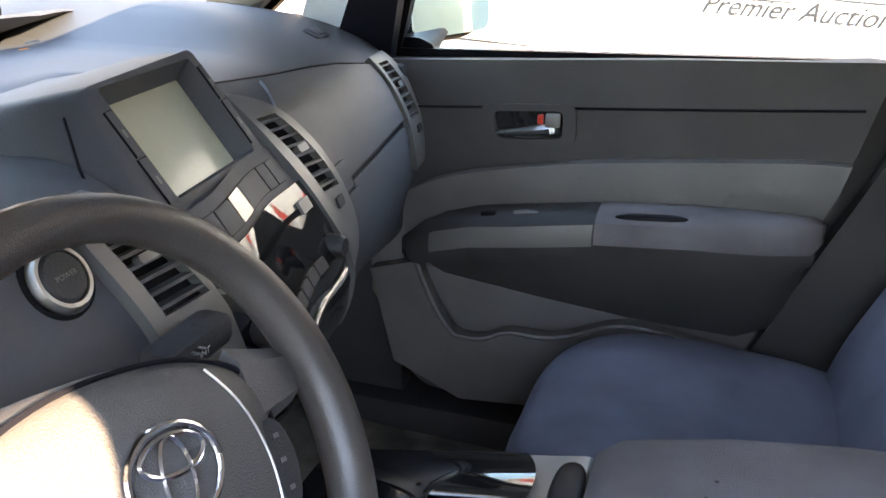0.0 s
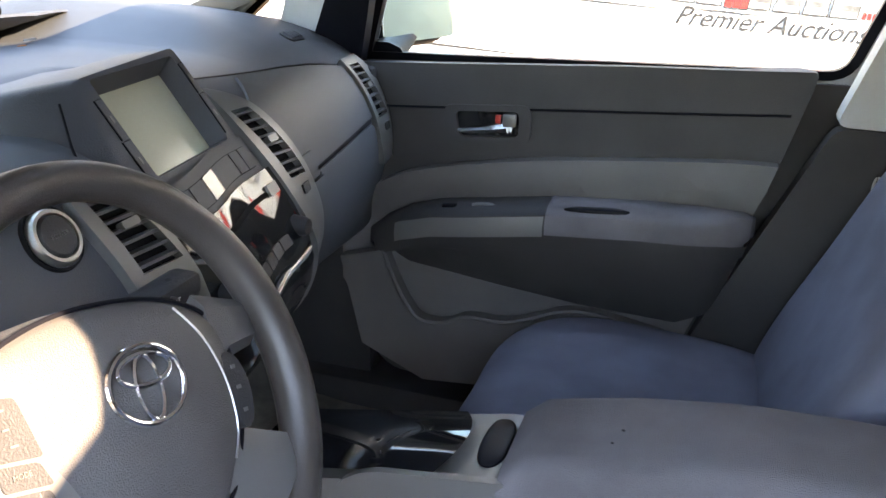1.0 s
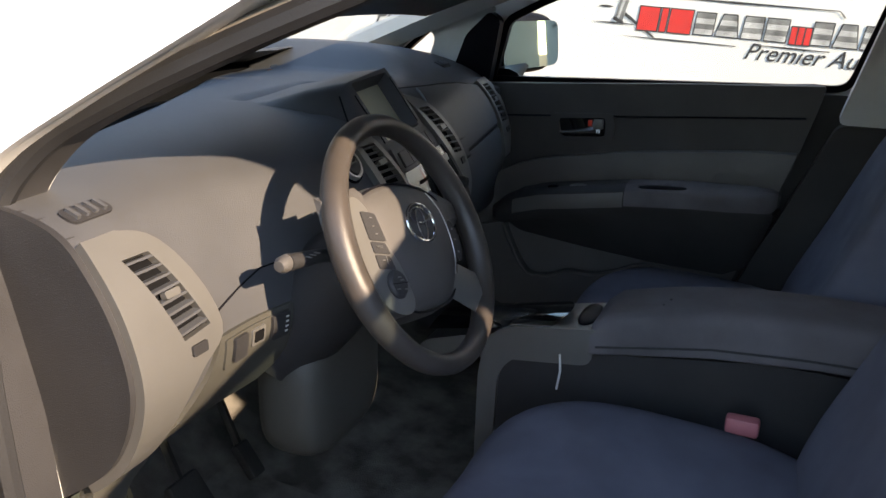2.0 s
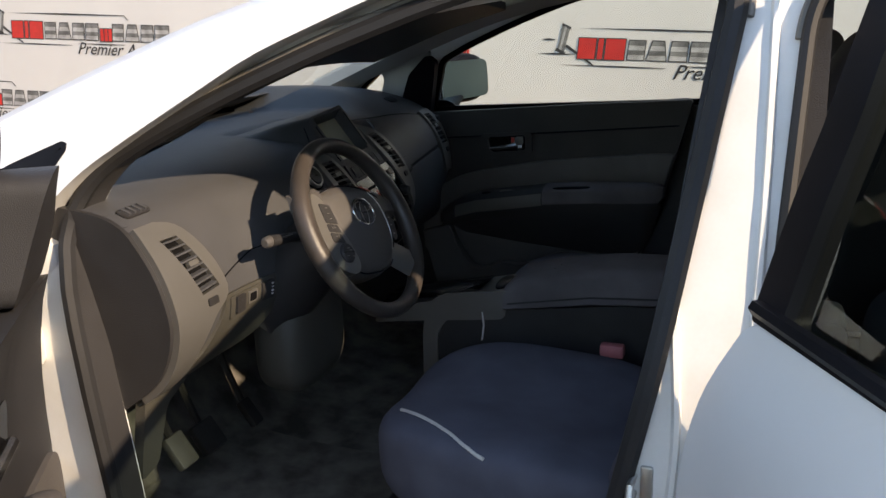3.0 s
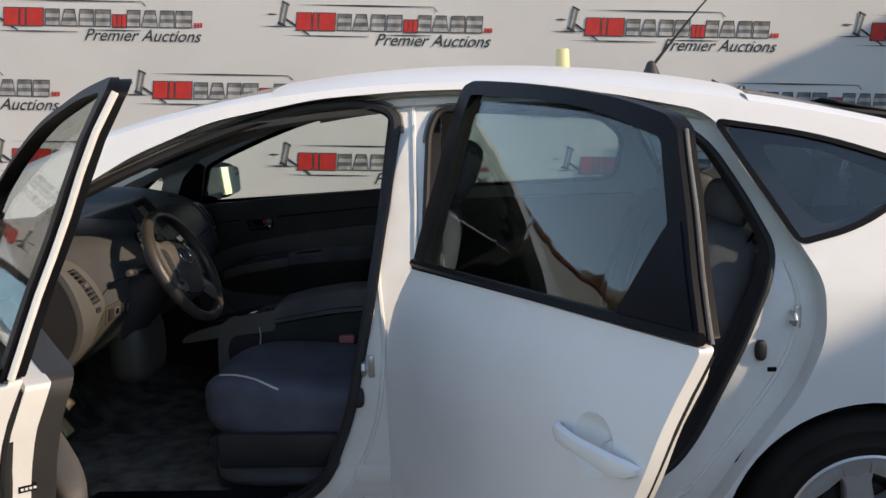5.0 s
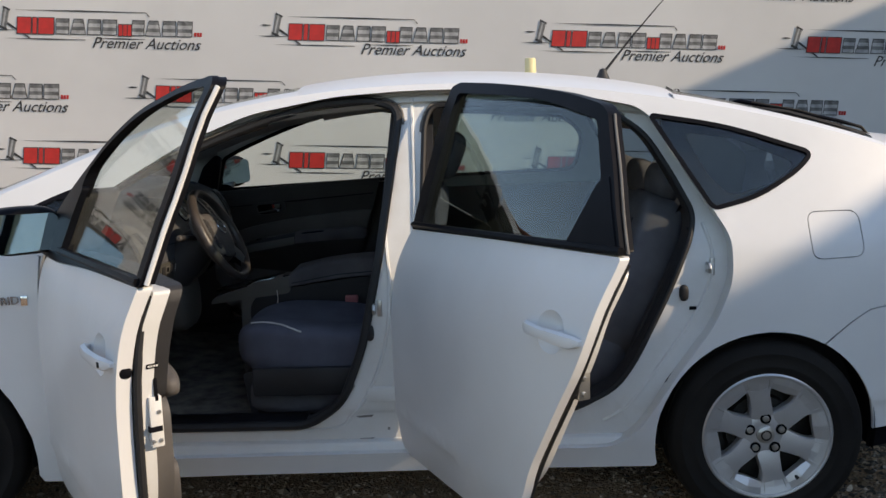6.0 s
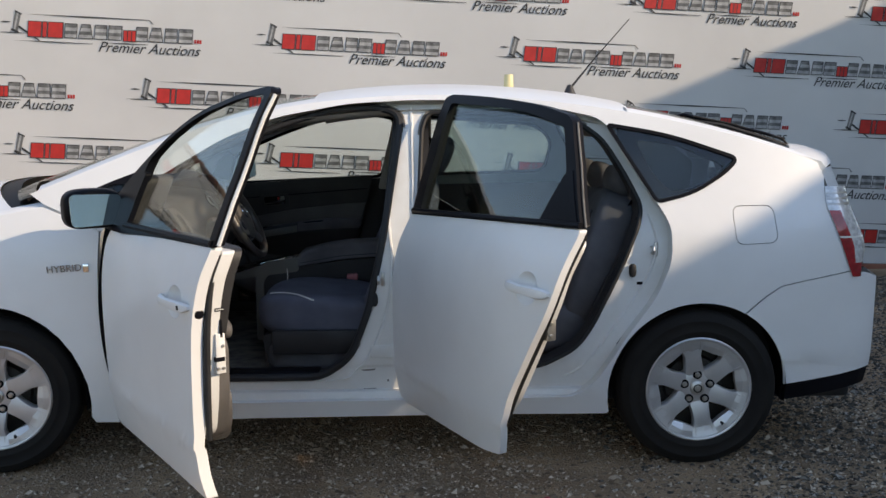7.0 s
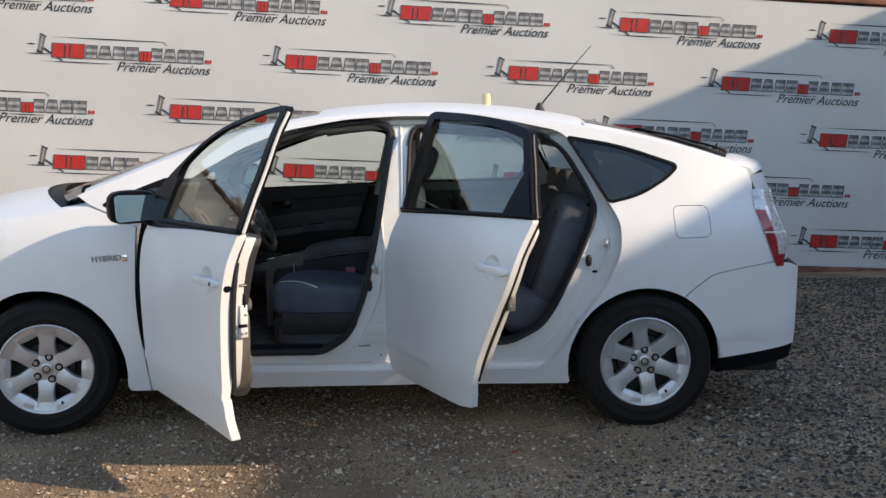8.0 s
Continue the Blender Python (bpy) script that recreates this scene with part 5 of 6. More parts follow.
hood = part("screen_hood", loft([
    hood_ring(rounded([(-0.22, -0.05), (0.105, -0.05), (0.10, 0.02), (-0.17, 0.02)], 0.02, 5), 0.0, 0.26),
    hood_ring(rounded([(-0.235, -0.06), (0.108, -0.06), (0.10, 0.052), (-0.175, 0.045)], 0.02, 5), 0.0, 0.12),
    hood_ring(rounded([(-0.225, -0.07), (0.110, -0.07), (0.102, 0.070), (-0.150, 0.064)], 0.018, 5), 0.010, 0.05),
    hood_ring(rounded([(-0.165, -0.078), (0.110, -0.078), (0.102, 0.074), (-0.112, 0.070)], 0.014, 5), 0.020),
    hood_ring(rounded([(-0.140, -0.080), (0.109, -0.080), (0.101, 0.073), (-0.104, 0.068)], 0.010, 5), 0.024),
    hood_ring(quad_loop(-0.086, 0.088, -0.052, 0.064, 0.006), 0.024),
    hood_ring(quad_loop(-0.084, 0.086, -0.050, 0.062, 0.004), 0.018),
    hood_ring(quad_loop(-0.081, 0.083, -0.048, 0.052, 0.003), -0.004)], True), DASHTOP, dash, "dark hood round the centre display")
# the dark display's reflected sheen is put into its pale base colour
part("display", panel(rounded([(-0.083, -0.050), (0.085, -0.050), (0.085, 0.054), (-0.083, 0.054)], 0.003, 3), lambda u, v, d: on_screen(u, v, -0.001 - d), 0.006, (), 0.2), SCREEN, hood, "switched-off display, a pale greenish sheen painted into its colour")
for u0, u1, v0, v1 in ((-0.101, -0.089, -0.004, 0.042), (-0.103, -0.089, -0.052, -0.006), (0.090, 0.100, 0.012, 0.052), (0.090, 0.103, -0.044, 0.010)):
    bt = part("screen_button", panel(rounded([(u0, v0), (u1, v0), (u1, v1), (u0, v1)], 0.002, 3), lambda u, v, d: on_screen(u, v, 0.0255 - d), 0.004, (), 0.1), DASHTOP, hood)
    part("button_line", tube([on_screen(u, v, 0.0247) for u, v in ((u0, v0), (u0, v1), (u1, v1))], 0.0011, False, 5), BLACK, bt)
    part("button_mark", panel(rounded([((u0 + u1) / 2 - 0.002, (v0 + v1) / 2 - 0.004), ((u0 + u1) / 2 + 0.002, (v0 + v1) / 2 - 0.004), ((u0 + u1) / 2 + 0.002, (v0 + v1) / 2 + 0.004), ((u0 + u1) / 2 - 0.002, (v0 + v1) / 2 + 0.004)], 0.001, 2), lambda u, v, d: on_screen(u, v, 0.0260 - d), 0.001, (), 0.1), SILVER, bt)
part("hood_crease", tube([on_screen(-0.178, -0.045, 0.012), on_screen(-0.160, 0.01, 0.014), on_screen(-0.138, 0.052, 0.016)], 0.0016, False, 5), BLACK, hood)
# shelf of buttons under the screen and the glossy audio panel
dash_plate("button_shelf", rr(-0.105, 0.138, 4.80, 5.36, 0.004), DASHTOP, dash, 0.005, 0.006, (), "grey button shelf")
for y0, y1, mt in ((-0.090, -0.056, DASHTOP), (-0.053, -0.019, DASHTOP), (-0.016, 0.018, PIANO), (0.021, 0.080, DASHTOP), (0.083, 0.102, DASHTOP), (0.105, 0.124, DASHTOP)):
    dash_plate("shelf_button", rr(y0, y1, 4.98, 5.30, 0.002), mt, dash, 0.008, 0.005)
    dash_plate("button_gap", rr(y0 - 0.0012, y1 + 0.0012, 4.965, 5.315, 0.002), BLACK, dash, 0.0056, 0.002)
audio = dash_plate("audio_panel", rr(-0.105, 0.165, 5.40, 7.3, 0.006), PIANO, dash, 0.0065, 0.008, (), "gloss black audio panel")
dash_plate("disc_slot", rr(-0.07, 0.110, 5.66, 5.73, 0.002), VOID, audio, 0.0075, 0.002)
dash_plate("slot_tab", rr(0.112, 0.140, 5.60, 5.76, 0.002), SILVER, audio, 0.010, 0.005)
dash_plate("audio_trim", rr(-0.10, 0.160, 6.72, 6.76, 0.001), CHROME, audio, 0.0082, 0.002, (), "thin bright line")
for k in range(5):
    dash_plate("preset_button", rr(-0.045 + 0.030 * k, -0.019 + 0.030 * k, 6.30, 6.46, 0.002), DARKPL, audio, 0.0095, 0.004)
for y in (-0.078, 0.140):
    q = Vector(dash_point(y, 6.3, 0.004))
    part("audio_knob", spin([(0.0, 0.02), (0.010, 0.019), (0.0125, 0.013), (0.0135, -0.002)], "x", 24, tuple(q)), DARKPL, audio, "round dark knob")
dash_plate("climate_panel", rr(-0.105, 0.165, 7.36, 8.6, 0.006), PIANO, dash, 0.005, 0.008, (), "gloss black lower panel")
# power button
pb = part("power_button", spin([(0.0, 0.008), (0.017, 0.008), (0.019, 0.006), (0.020, 0.0)], "x", 32), DARKPL, dash, "round power button in a bright ring")
q = Vector(dash_point(-0.243, 4.74, 0.002))
n = (Vector(dash_point(-0.243, 4.74, 0.02)) - q).normalized()
pb.matrix_basis = Matrix.Translation(q) @ n.to_track_quat("X", "Z").to_matrix().to_4x4()
part("bright_ring", spin([(0.0195, 0.003), (0.0205, 0.007), (0.0235, 0.007), (0.0255, 0.002), (0.0255, -0.004)], "x", 36), STEEL, pb, "bright metal ring")
part("outer_groove", spin([(0.027, 0.0015), (0.029, 0.0015), (0.030, -0.003)], "x", 36), VOID, pb)
lettering("power_word", "POWER", 0.0055, SILVER, pb, Matrix.Translation((0.0085, -0.010, -0.002)) @ pose(0, 0, 0, 90, 0, 90), 0, 0.0002, width=0.020)

# instrument slot and its hood near the windscreen
rows = []
for y in np.linspace(-0.66, 0.45, 46):
    k = math.sqrt(max(0.0, 1 - ((y + 0.105) / 0.557) ** 8))
    z = 1.026 + 0.02 * min(1.0, max(0.0, (y - 0.33) / 0.12))
    q = max(0.0, 1 - (y / 0.70) ** 2)
    rows.append([(-1.19 - 0.20 * q, y, z - 0.015), (-1.17 - 0.10 * q, y, z + 0.045 * k), (-1.145 - 0.02 * q, y, z + 0.060 * k), (-1.122, y, z + 0.066 * k), (-1.118, y, z + 0.062 * k), (-1.14, y, z + 0.052 * k), (-1.20, y, z + 0.03 * k)])
ih = part("instrument_hood", loft(rows), DASHTOP, dash, "grey hood over the instrument slot")
part("instrument_glass", panel(rounded([(-0.64, 0.99), (0.34, 0.99), (0.33, 1.10), (-0.62, 1.10)], 0.02, 4), lambda u, v, d: (-1.185 - d - 0.3 * (1.1 - v), u, v), 0.004, (), 0.2), VOID, ih, "black instrument window")
# matte black sheet stands in for the deep shade inside the slot
part("slot_floor", loft([[dash_point(y, s, o) for s, o in ((slot_lip(y) + 0.01, 0.0015), (slot_lip(y) - 0.05, -0.008), (slot_lip(y) - 0.14, -0.046), (min(0.95, slot_lip(y) - 0.2), -0.046), (0.8, -0.046))] for y in np.linspace(-0.612, 0.336, 42)]), VOID, ih, "instrument slot floor, black in place of the deep shade under the hood")
for y0, y1, z0, mt in ((0.275, 0.300, 1.052, SILVER), (0.262, 0.278, 1.044, AMBER)):
    part("warning_mark", box(-1.104, -1.102, y0, y1, z0, z0 + 0.003, 0), mt, ih)

# switches on the lower panel left of the column
sp = dash_plate("switch_panel", rr(-0.595, -0.470, 6.74, 7.24, 0.004), DASHLOW, dash, 0.009, 0.008, (), "small panel of driver switches")
dash_plate("rocker", rr(-0.582, -0.556, 6.77, 7.15, 0.003), DARKPL, sp, 0.0135, 0.006)
dash_plate("socket_rim", rr(-0.545, -0.520, 6.80, 7.08, 0.003), SILVER, sp, 0.0115, 0.004, (), "bright rimmed socket")
dash_plate("socket", rr(-0.541, -0.524, 6.85, 7.03, 0.002), VOID, sp, 0.0123, 0.002)
dash_plate("dial", rr(-0.508, -0.478, 6.74, 7.14, 0.003), DARKPL, sp, 0.0135, 0.006)
for k in range(4):
    dash_plate("dial_mark", rr(-0.486, -0.481, 6.80 + 0.08 * k, 6.83 + 0.08 * k, 0.0005), WHITEPL, sp, 0.0141, 0.001)

# steering wheel and column
WC = Vector((-0.462, -0.369, 0.945))
TILTW = Matrix.Translation(WC) @ Matrix.Rotation(radians(-27), 4, "Y") @ Matrix.Rotation(radians(-15), 4, "X")


def on_wheel(ob):
    ob.matrix_basis = TILTW
    return ob


ring = [(-0.004, 0.014 + 0.171 * math.cos(a), -0.020 + 0.169 * math.sin(a)) for a in np.linspace(0, 2 * math.pi, 60, endpoint=False)]
rad = [0.0165 + 0.0018 * math.cos(2 * a) for a in np.linspace(0, 2 * math.pi, 60, endpoint=False)]
wheel_ob = on_wheel(part("steering_wheel", tube(ring, rad, True, 12), LEATHER, car, "worn dark steering wheel with silver buttons"))
hubrows = []
HUB = spline([(-0.112, 0.036), (-0.06, 0.058), (0.0, 0.064), (0.06, 0.058), (0.106, 0.036), (0.118, -0.008), (0.106, -0.055), (0.066, -0.105), (0.0, -0.120), (-0.062, -0.112), (-0.098, -0.055), (-0.122, -0.004)], 5, True)
for k, h in ((1.0, -0.045), (1.0, -0.02), (0.96, -0.004), (0.86, 0.006), (0.6, 0.013), (0.3, 0.016), (0.02, 0.017)):
    hubrows.append([(h, u * k, v * k) for u, v in HUB])
part("airbag_cover", loft(hubrows, True), HUBPL, wheel_ob, "grey airbag cover")
part("cover_line", tube([(0.0, u * 0.955, v * 0.955) for u, v in HUB], 0.0018, True, 6), BLACK, wheel_ob)
em = part("emblem", tube([(0.0195, 0.034 * math.cos(a), 0.026 * math.sin(a)) for a in np.linspace(0, 2 * math.pi, 40, endpoint=False)], 0.0024, True, 8), CHROME, wheel_ob, "chrome oval emblem")
part("emblem_bar", tube([(0.0195, 0.011 * math.cos(a), -0.002 + 0.022 * math.sin(a)) for a in np.linspace(0, 2 * math.pi, 28, endpoint=False)], 0.0019, True, 6), CHROME, em)
part("emblem_bar", tube([(0.0195, 0.024 * math.cos(a), 0.010 + 0.0105 * math.sin(a)) for a in np.linspace(0, 2 * math.pi, 28, endpoint=False)], 0.0019, True, 6), CHROME, em)
for s in (-1, 1):
    rows = []
    for k in range(8):
        t = k / 7
        y, w = s * (0.095 + 0.070 * t), 0.030 - 0.004 * math.sin(math.pi * t)
        o, w = -0.014 * t * t, w - 0.010 * t * t
        rows.append([(o - 0.006, y, 0.026 + w), (o + 0.003, y, 0.026 + w * 0.6), (o + 0.004, y, 0.026 - w * 0.6), (o - 0.006, y, 0.026 - w), (-0.02, y, 0.026 - w * 0.6), (-0.02, y, 0.026 + w * 0.6)])
    part("spoke", loft(rows, True, True), HUBPL, wheel_ob)
    rows = []
    for k in range(8):
        t = k / 7
        y, z, w = s * (0.068 + 0.072 * t), -0.076 - 0.030 * t, 0.034 + 0.004 * t
        rows.append([(-0.004, y - s * w * 0.5, z - w * 0.6), (0.006, y, z), (-0.004, y + s * w * 0.7, z + w * 0.8), (-0.02, y, z)])
    part("lower_spoke", loft(rows, True, True), SILVER, wheel_ob, "silver lower spoke")
# button pods
pod = [(u, v) for u, v in spline([(-0.132, 0.034), (-0.108, 0.030), (-0.090, -0.012), (-0.070, -0.050), (-0.058, -0.098), (-0.080, -0.116), (-0.118, -0.098), (-0.138, -0.030)], 5, True)]
part("button_pod", panel(pod, lambda u, v, d: (0.012 - 0.10 * max(0, -u - 0.07) - d, u, v), 0.02, (), 0.04), SILVER, wheel_ob, "silver button pod")
for z0, z1 in ((-0.017, 0.020), (-0.034, -0.019), (-0.054, -0.036)):
    ya, yb = -0.119 + 0.10 * (0.020 - z0), -0.119 + 0.10 * (0.020 - z1)
    part("wheel_button", panel(rounded([(ya, z0), (ya + 0.030, z0 - 0.004), (yb + 0.026, z1 - 0.004), (yb, z1)], 0.003, 3), lambda u, v, d: (0.0138 - 0.10 * max(0, -u - 0.07) - d, u, v), 0.008, (), 0.1), DARKPL, wheel_ob, "black wheel button")
for y, z, w in ((-0.108, 0.010, 0.006), (-0.106, -0.001, 0.004), (-0.104, -0.011, 0.005), (-0.104, -0.045, 0.005), (-0.095, -0.050, 0.001), (-0.090, -0.046, 0.005)):
    part("button_mark", box(0.0112, 0.0120, y, y + w, z, z + (0.0012 if w > 0.002 else 0.010), 0), SILVER, wheel_ob)
part("round_pad", spin([(0.0, 0.015), (0.016, 0.015), (0.019, 0.012), (0.019, 0.0)], "x", 24, (0.0, -0.086, -0.076)), DARKPL, wheel_ob, "round black button pad")
part("pad_gap", box(0.0148, 0.0153, -0.104, -0.068, -0.0765, -0.0755, 0), VOID, wheel_ob)
for y, z in ((-0.088, -0.069), (-0.084, -0.073), (-0.097, -0.084), (-0.080, -0.085)):
    part("pad_mark", box(0.0151, 0.0154, y, y + 0.008, z, z + 0.0016, 0), SILVER, wheel_ob)
lettering("mode_word", "MODE", 0.0048, SILVER, wheel_ob, Matrix.Translation((0.0116, -0.108, -0.029)) @ pose(0, 0, 0, 90, 0, 90), 0, 0.0002, width=0.012)
rp = part("right_pod", panel([(u, v) for u, v in spline([(0.092, 0.004), (0.106, 0.0), (0.113, -0.022), (0.107, -0.048), (0.094, -0.052), (0.088, -0.024)], 5, True)], lambda u, v, d: (0.009 - d, u, v), 0.012, (), 0.06), DARKPL, wheel_ob, "dark oval button pad")
for z in (-0.018, 0.0, 0.016):
    part("pad_mark", box(0.0091, 0.0096, 0.097, 0.102, z - 0.024, z - 0.021, 0), SILVER, rp)
bag = next(c for c in wheel_ob.children if c.name.startswith("airbag_cover"))
bag_skin = BVHTree.FromPolygons([v.co for v in bag.data.vertices], [p.vertices for p in bag.data.polygons])
part("chrome_line", tube([bag_skin.find_nearest(Vector((0.03, 0.060 + 0.030 * math.sin(t * 2.4) + 0.006 * t, 0.056 - 0.135 * t)))[0] + Vector((0.0006, 0, 0)) for t in np.linspace(0, 1, 14)], 0.0010, False, 6), STEEL, wheel_ob, "thin silver line on the airbag cover")
col = part("steering_column", loft([[tuple(TILTW @ Vector((-0.045 - 0.20 * t, (0.066 + 0.03 * t) * math.cos(a), -0.012 + (0.058 + 0.035 * t) * math.sin(a) - 0.05 * t))) for a in np.linspace(0, 2 * math.pi, 24, endpoint=False)] for t in (0, 0.04, 0.3, 0.6, 1.0)], True, True), DARKPL, car, "dark steering column shroud")
for y0, y1, z in ((-0.44, -0.545, 0.928), (-0.30, -0.205, 0.93)):
    st = part("stalk", tube([(-0.515, y0, z - 0.005), (-0.53, (y0 + y1) / 2, z + 0.004), (-0.54, y1, z + 0.010)], [0.010, 0.009, 0.011], False, 12), DARKPL, col, "black control stalk")
    if y0 < -0.4:
        part("stalk_knob", spin([(0.0, -0.012), (0.007, -0.011), (0.0105, -0.005), (0.0105, 0.010), (0.0, 0.012)], "y", 20, (-0.541, y1 - 0.006, z + 0.010)), HUBPL, st, "grey stalk end")
    else:
        part("stalk_end", box(-0.556, -0.525, y1 - 0.05, y1 + 0.03, z - 0.005, z + 0.02, 0.008), DARKPL, st)
        lettering("wiper_word", "INT", 0.007, WHITEPL, st, Matrix.Translation((-0.5245, y1 - 0.02, z + 0.004)) @ pose(0, 0, 0, 90, 0, 90), 0, 0.0002, width=0.012)
    for k in range(3):
        part("stalk_mark", box(-0.528, -0.519, y0 + (y1 - y0) * (0.60 + 0.09 * k), y0 + (y1 - y0) * (0.63 + 0.09 * k), z + 0.0125, z + 0.0135, 0), SILVER, st)
part("column_skirt", cushion((-0.625, -0.335, 0.675), (0.06, 0.115, 0.10), 3.5, 8), DASHLOW, car, "grey column skirt")

# footwell
part("carpet", loft([[(x, y, z + 0.006 * noise.noise((x * 6, y * 6, 1))) for x, z in ((-1.15, 0.62), (-1.02, 0.42), (-0.90, 0.325), (-0.75, 0.305), (-0.5, 0.30), (-0.2, 0.30), (0.2, 0.30), (0.5, 0.33), (0.75, 0.33), (1.1, 0.35))] for y in np.linspace(-0.70, 0.72, 20)]), CARPET, car, "worn grey-brown carpet")
part("floor_mat", loft([[(x, y, z) for x, z in ((-0.93, 0.355), (-0.88, 0.335), (-0.75, 0.322), (-0.5, 0.316), (-0.30, 0.316), (-0.30, 0.306))] for y in np.linspace(-0.62, -0.16, 8)]), CARPET, car, "grey floor mat")
part("firewall", box(-1.22, -1.16, -0.72, 0.72, 0.3, 1.0, 0), DARKPL, car)
part("kick_panel", panel(rounded([(-0.735, 0.705), (-0.61, 0.74), (-0.615, 0.70), (-0.675, 0.665), (-0.69, 0.555), (-0.735, 0.54)], 0.012, 4), lambda u, v, d: (-0.69 - d - 0.2 * (0.7 - v), u, v), 0.02, (), 0.06), DASHLOW, car, "grey kick panel")
part("sill_lining", box(-0.80, 0.9, -0.735, -0.685, 0.30, 0.352, 0.01), DARKPL, car)
for nm, x, y, z, w in (("parking_brake_pedal", -0.765, -0.58, 0.512, 0.05), ("brake_pedal", -0.84, -0.40, 0.44, 0.07), ("accelerator_pedal", -0.84, -0.24, 0.42, 0.035)):
    pd = part(nm, moved(box(-0.010, 0.010, -w / 2, w / 2, -0.035, 0.035, 0.006), pose(x, y, z, 0, -35, 0)), DARKMETAL if "parking" not in nm else DASHLOW, car, "worn pedal pad")
    part("pedal_arm", tube([(x - 0.01, y, z), (x - 0.06, y, z + 0.12), (x - 0.10, y, z + 0.26)], 0.008, False, 6), DARKMETAL, pd)

part("far_sill_trim", box(-0.95, 0.90, 0.655, 0.80, 0.25, 0.362, 0.012), DARKPL, car, "dark far sill trim")
part("pillar_filler", panel(rounded([(-0.15, 0.40), (0.30, 0.40), (0.30, 1.018), (0.02, 1.018), (-0.06, 0.80)], 0.02, 4), side(1, 0.055), 0.01, (), 0.08), DOORUP, car, "dark backing behind the far pillar lining")
part("far_kick_panel", box(-1.16, -0.72, 0.70, 0.76, 0.30, 0.985, 0.01), DARKPL, car, "dark footwell side panel")


# console
def prism(outline, y0, y1):
    return panel(outline, lambda u, v, d: (u, y0 + (y1 - y0) * d / 0.1, v), 0.1, (), 0.1)


part("console", prism(rounded([(-0.44, 0.645), (-0.455, 0.30), (0.42, 0.30), (0.42, 0.70), (0.0, 0.698), (-0.26, 0.664)], 0.03, 4), -0.048, 0.092), DARKPL, car, "dark centre console")
part("console_trim", prism(rounded([(-0.268, 0.709), (-0.264, 0.668), (-0.40, 0.638), (-0.435, 0.60), (-0.445, 0.32), (-0.475, 0.32), (-0.472, 0.60), (-0.455, 0.665), (-0.42, 0.688)], [0.004, 0.004, 0.04, 0.04, 0.01, 0.01, 0.05, 0.03, 0.03], 5), -0.056, -0.046), SILVER, car, "satin silver console trim")
top = part("console_top", prism(rounded([(-0.60, 0.60), (-0.58, 0.630), (-0.48, 0.660), (-0.272, 0.704), (-0.272, 0.64), (-0.45, 0.62)], 0.02, 4), -0.050, 0.096), SILVER, car, "satin silver console top with a gloss lid")
part("tray_lid", loft([[(x, y, 0.664 + 0.20 * (x + 0.475) + 0.010 * (1 - ((y - 0.024) / 0.075) ** 2) + 0.003) for x in np.linspace(-0.575, -0.328 - 0.02 * ((y - 0.024) / 0.066) ** 2, 12)] for y in np.linspace(-0.042, 0.090, 10)]), PIANO, top, "gloss black tray lid")
part("cup_rim", cushion((-0.296, 0.030, 0.700), (0.017, 0.050, 0.007), 2.5, 6), BLACK, top, "dark cup opening")
rows = []
for x in np.linspace(-0.276, 0.34, 26):
    zt = float(np.interp(x, [-0.276, -0.268, -0.25, -0.154, -0.04, 0.08, 0.30, 0.34], [0.712, 0.726, 0.735, 0.757, 0.773, 0.777, 0.770, 0.750]))
    zb = float(np.interp(x, [-0.276, -0.084, 0.068, 0.34], [0.664, 0.694, 0.705, 0.708]))
    loop = rounded([(-0.060, zb), (0.104, zb), (0.100, zt), (-0.056, zt)], [0.008, 0.008, 0.024, 0.024], 5)
    rows.append([(x, y, z + (0.004 * math.cos((y - 0.022) / 0.082 * 1.57) if z > 0.5 * (zt + zb) else 0)) for y, z in loop])
arm = part("armrest", loft(rows, True, True), ARMCLOTH, car, "grey cloth console armrest with stains")
part("armrest_seam", tube([(x, -0.0600, float(np.interp(x, [-0.27, -0.084, 0.068, 0.34], [0.680, 0.712, 0.722, 0.724]))) for x in np.linspace(-0.265, 0.33, 14)], 0.002, False, 6), DARKPL, arm)
for x, y, r in ((-0.16, 0.01, 0.0022), (-0.168, -0.015, 0.0018)):
    zt = float(np.interp(x, [-0.25, -0.154, -0.04, 0.08], [0.735, 0.757, 0.773, 0.777]))
    part("stain", cushion((x, y, zt + 0.0032), (r, r * 0.6, 0.0012), 2.2, 4), DARKPL, arm)
part("scratch", tube([(-0.327, -0.0495, 0.655), (-0.324, -0.0498, 0.62), (-0.329, -0.0495, 0.585)], 0.0022, False, 5), WHITEPL, car, "pale scratch on the console")


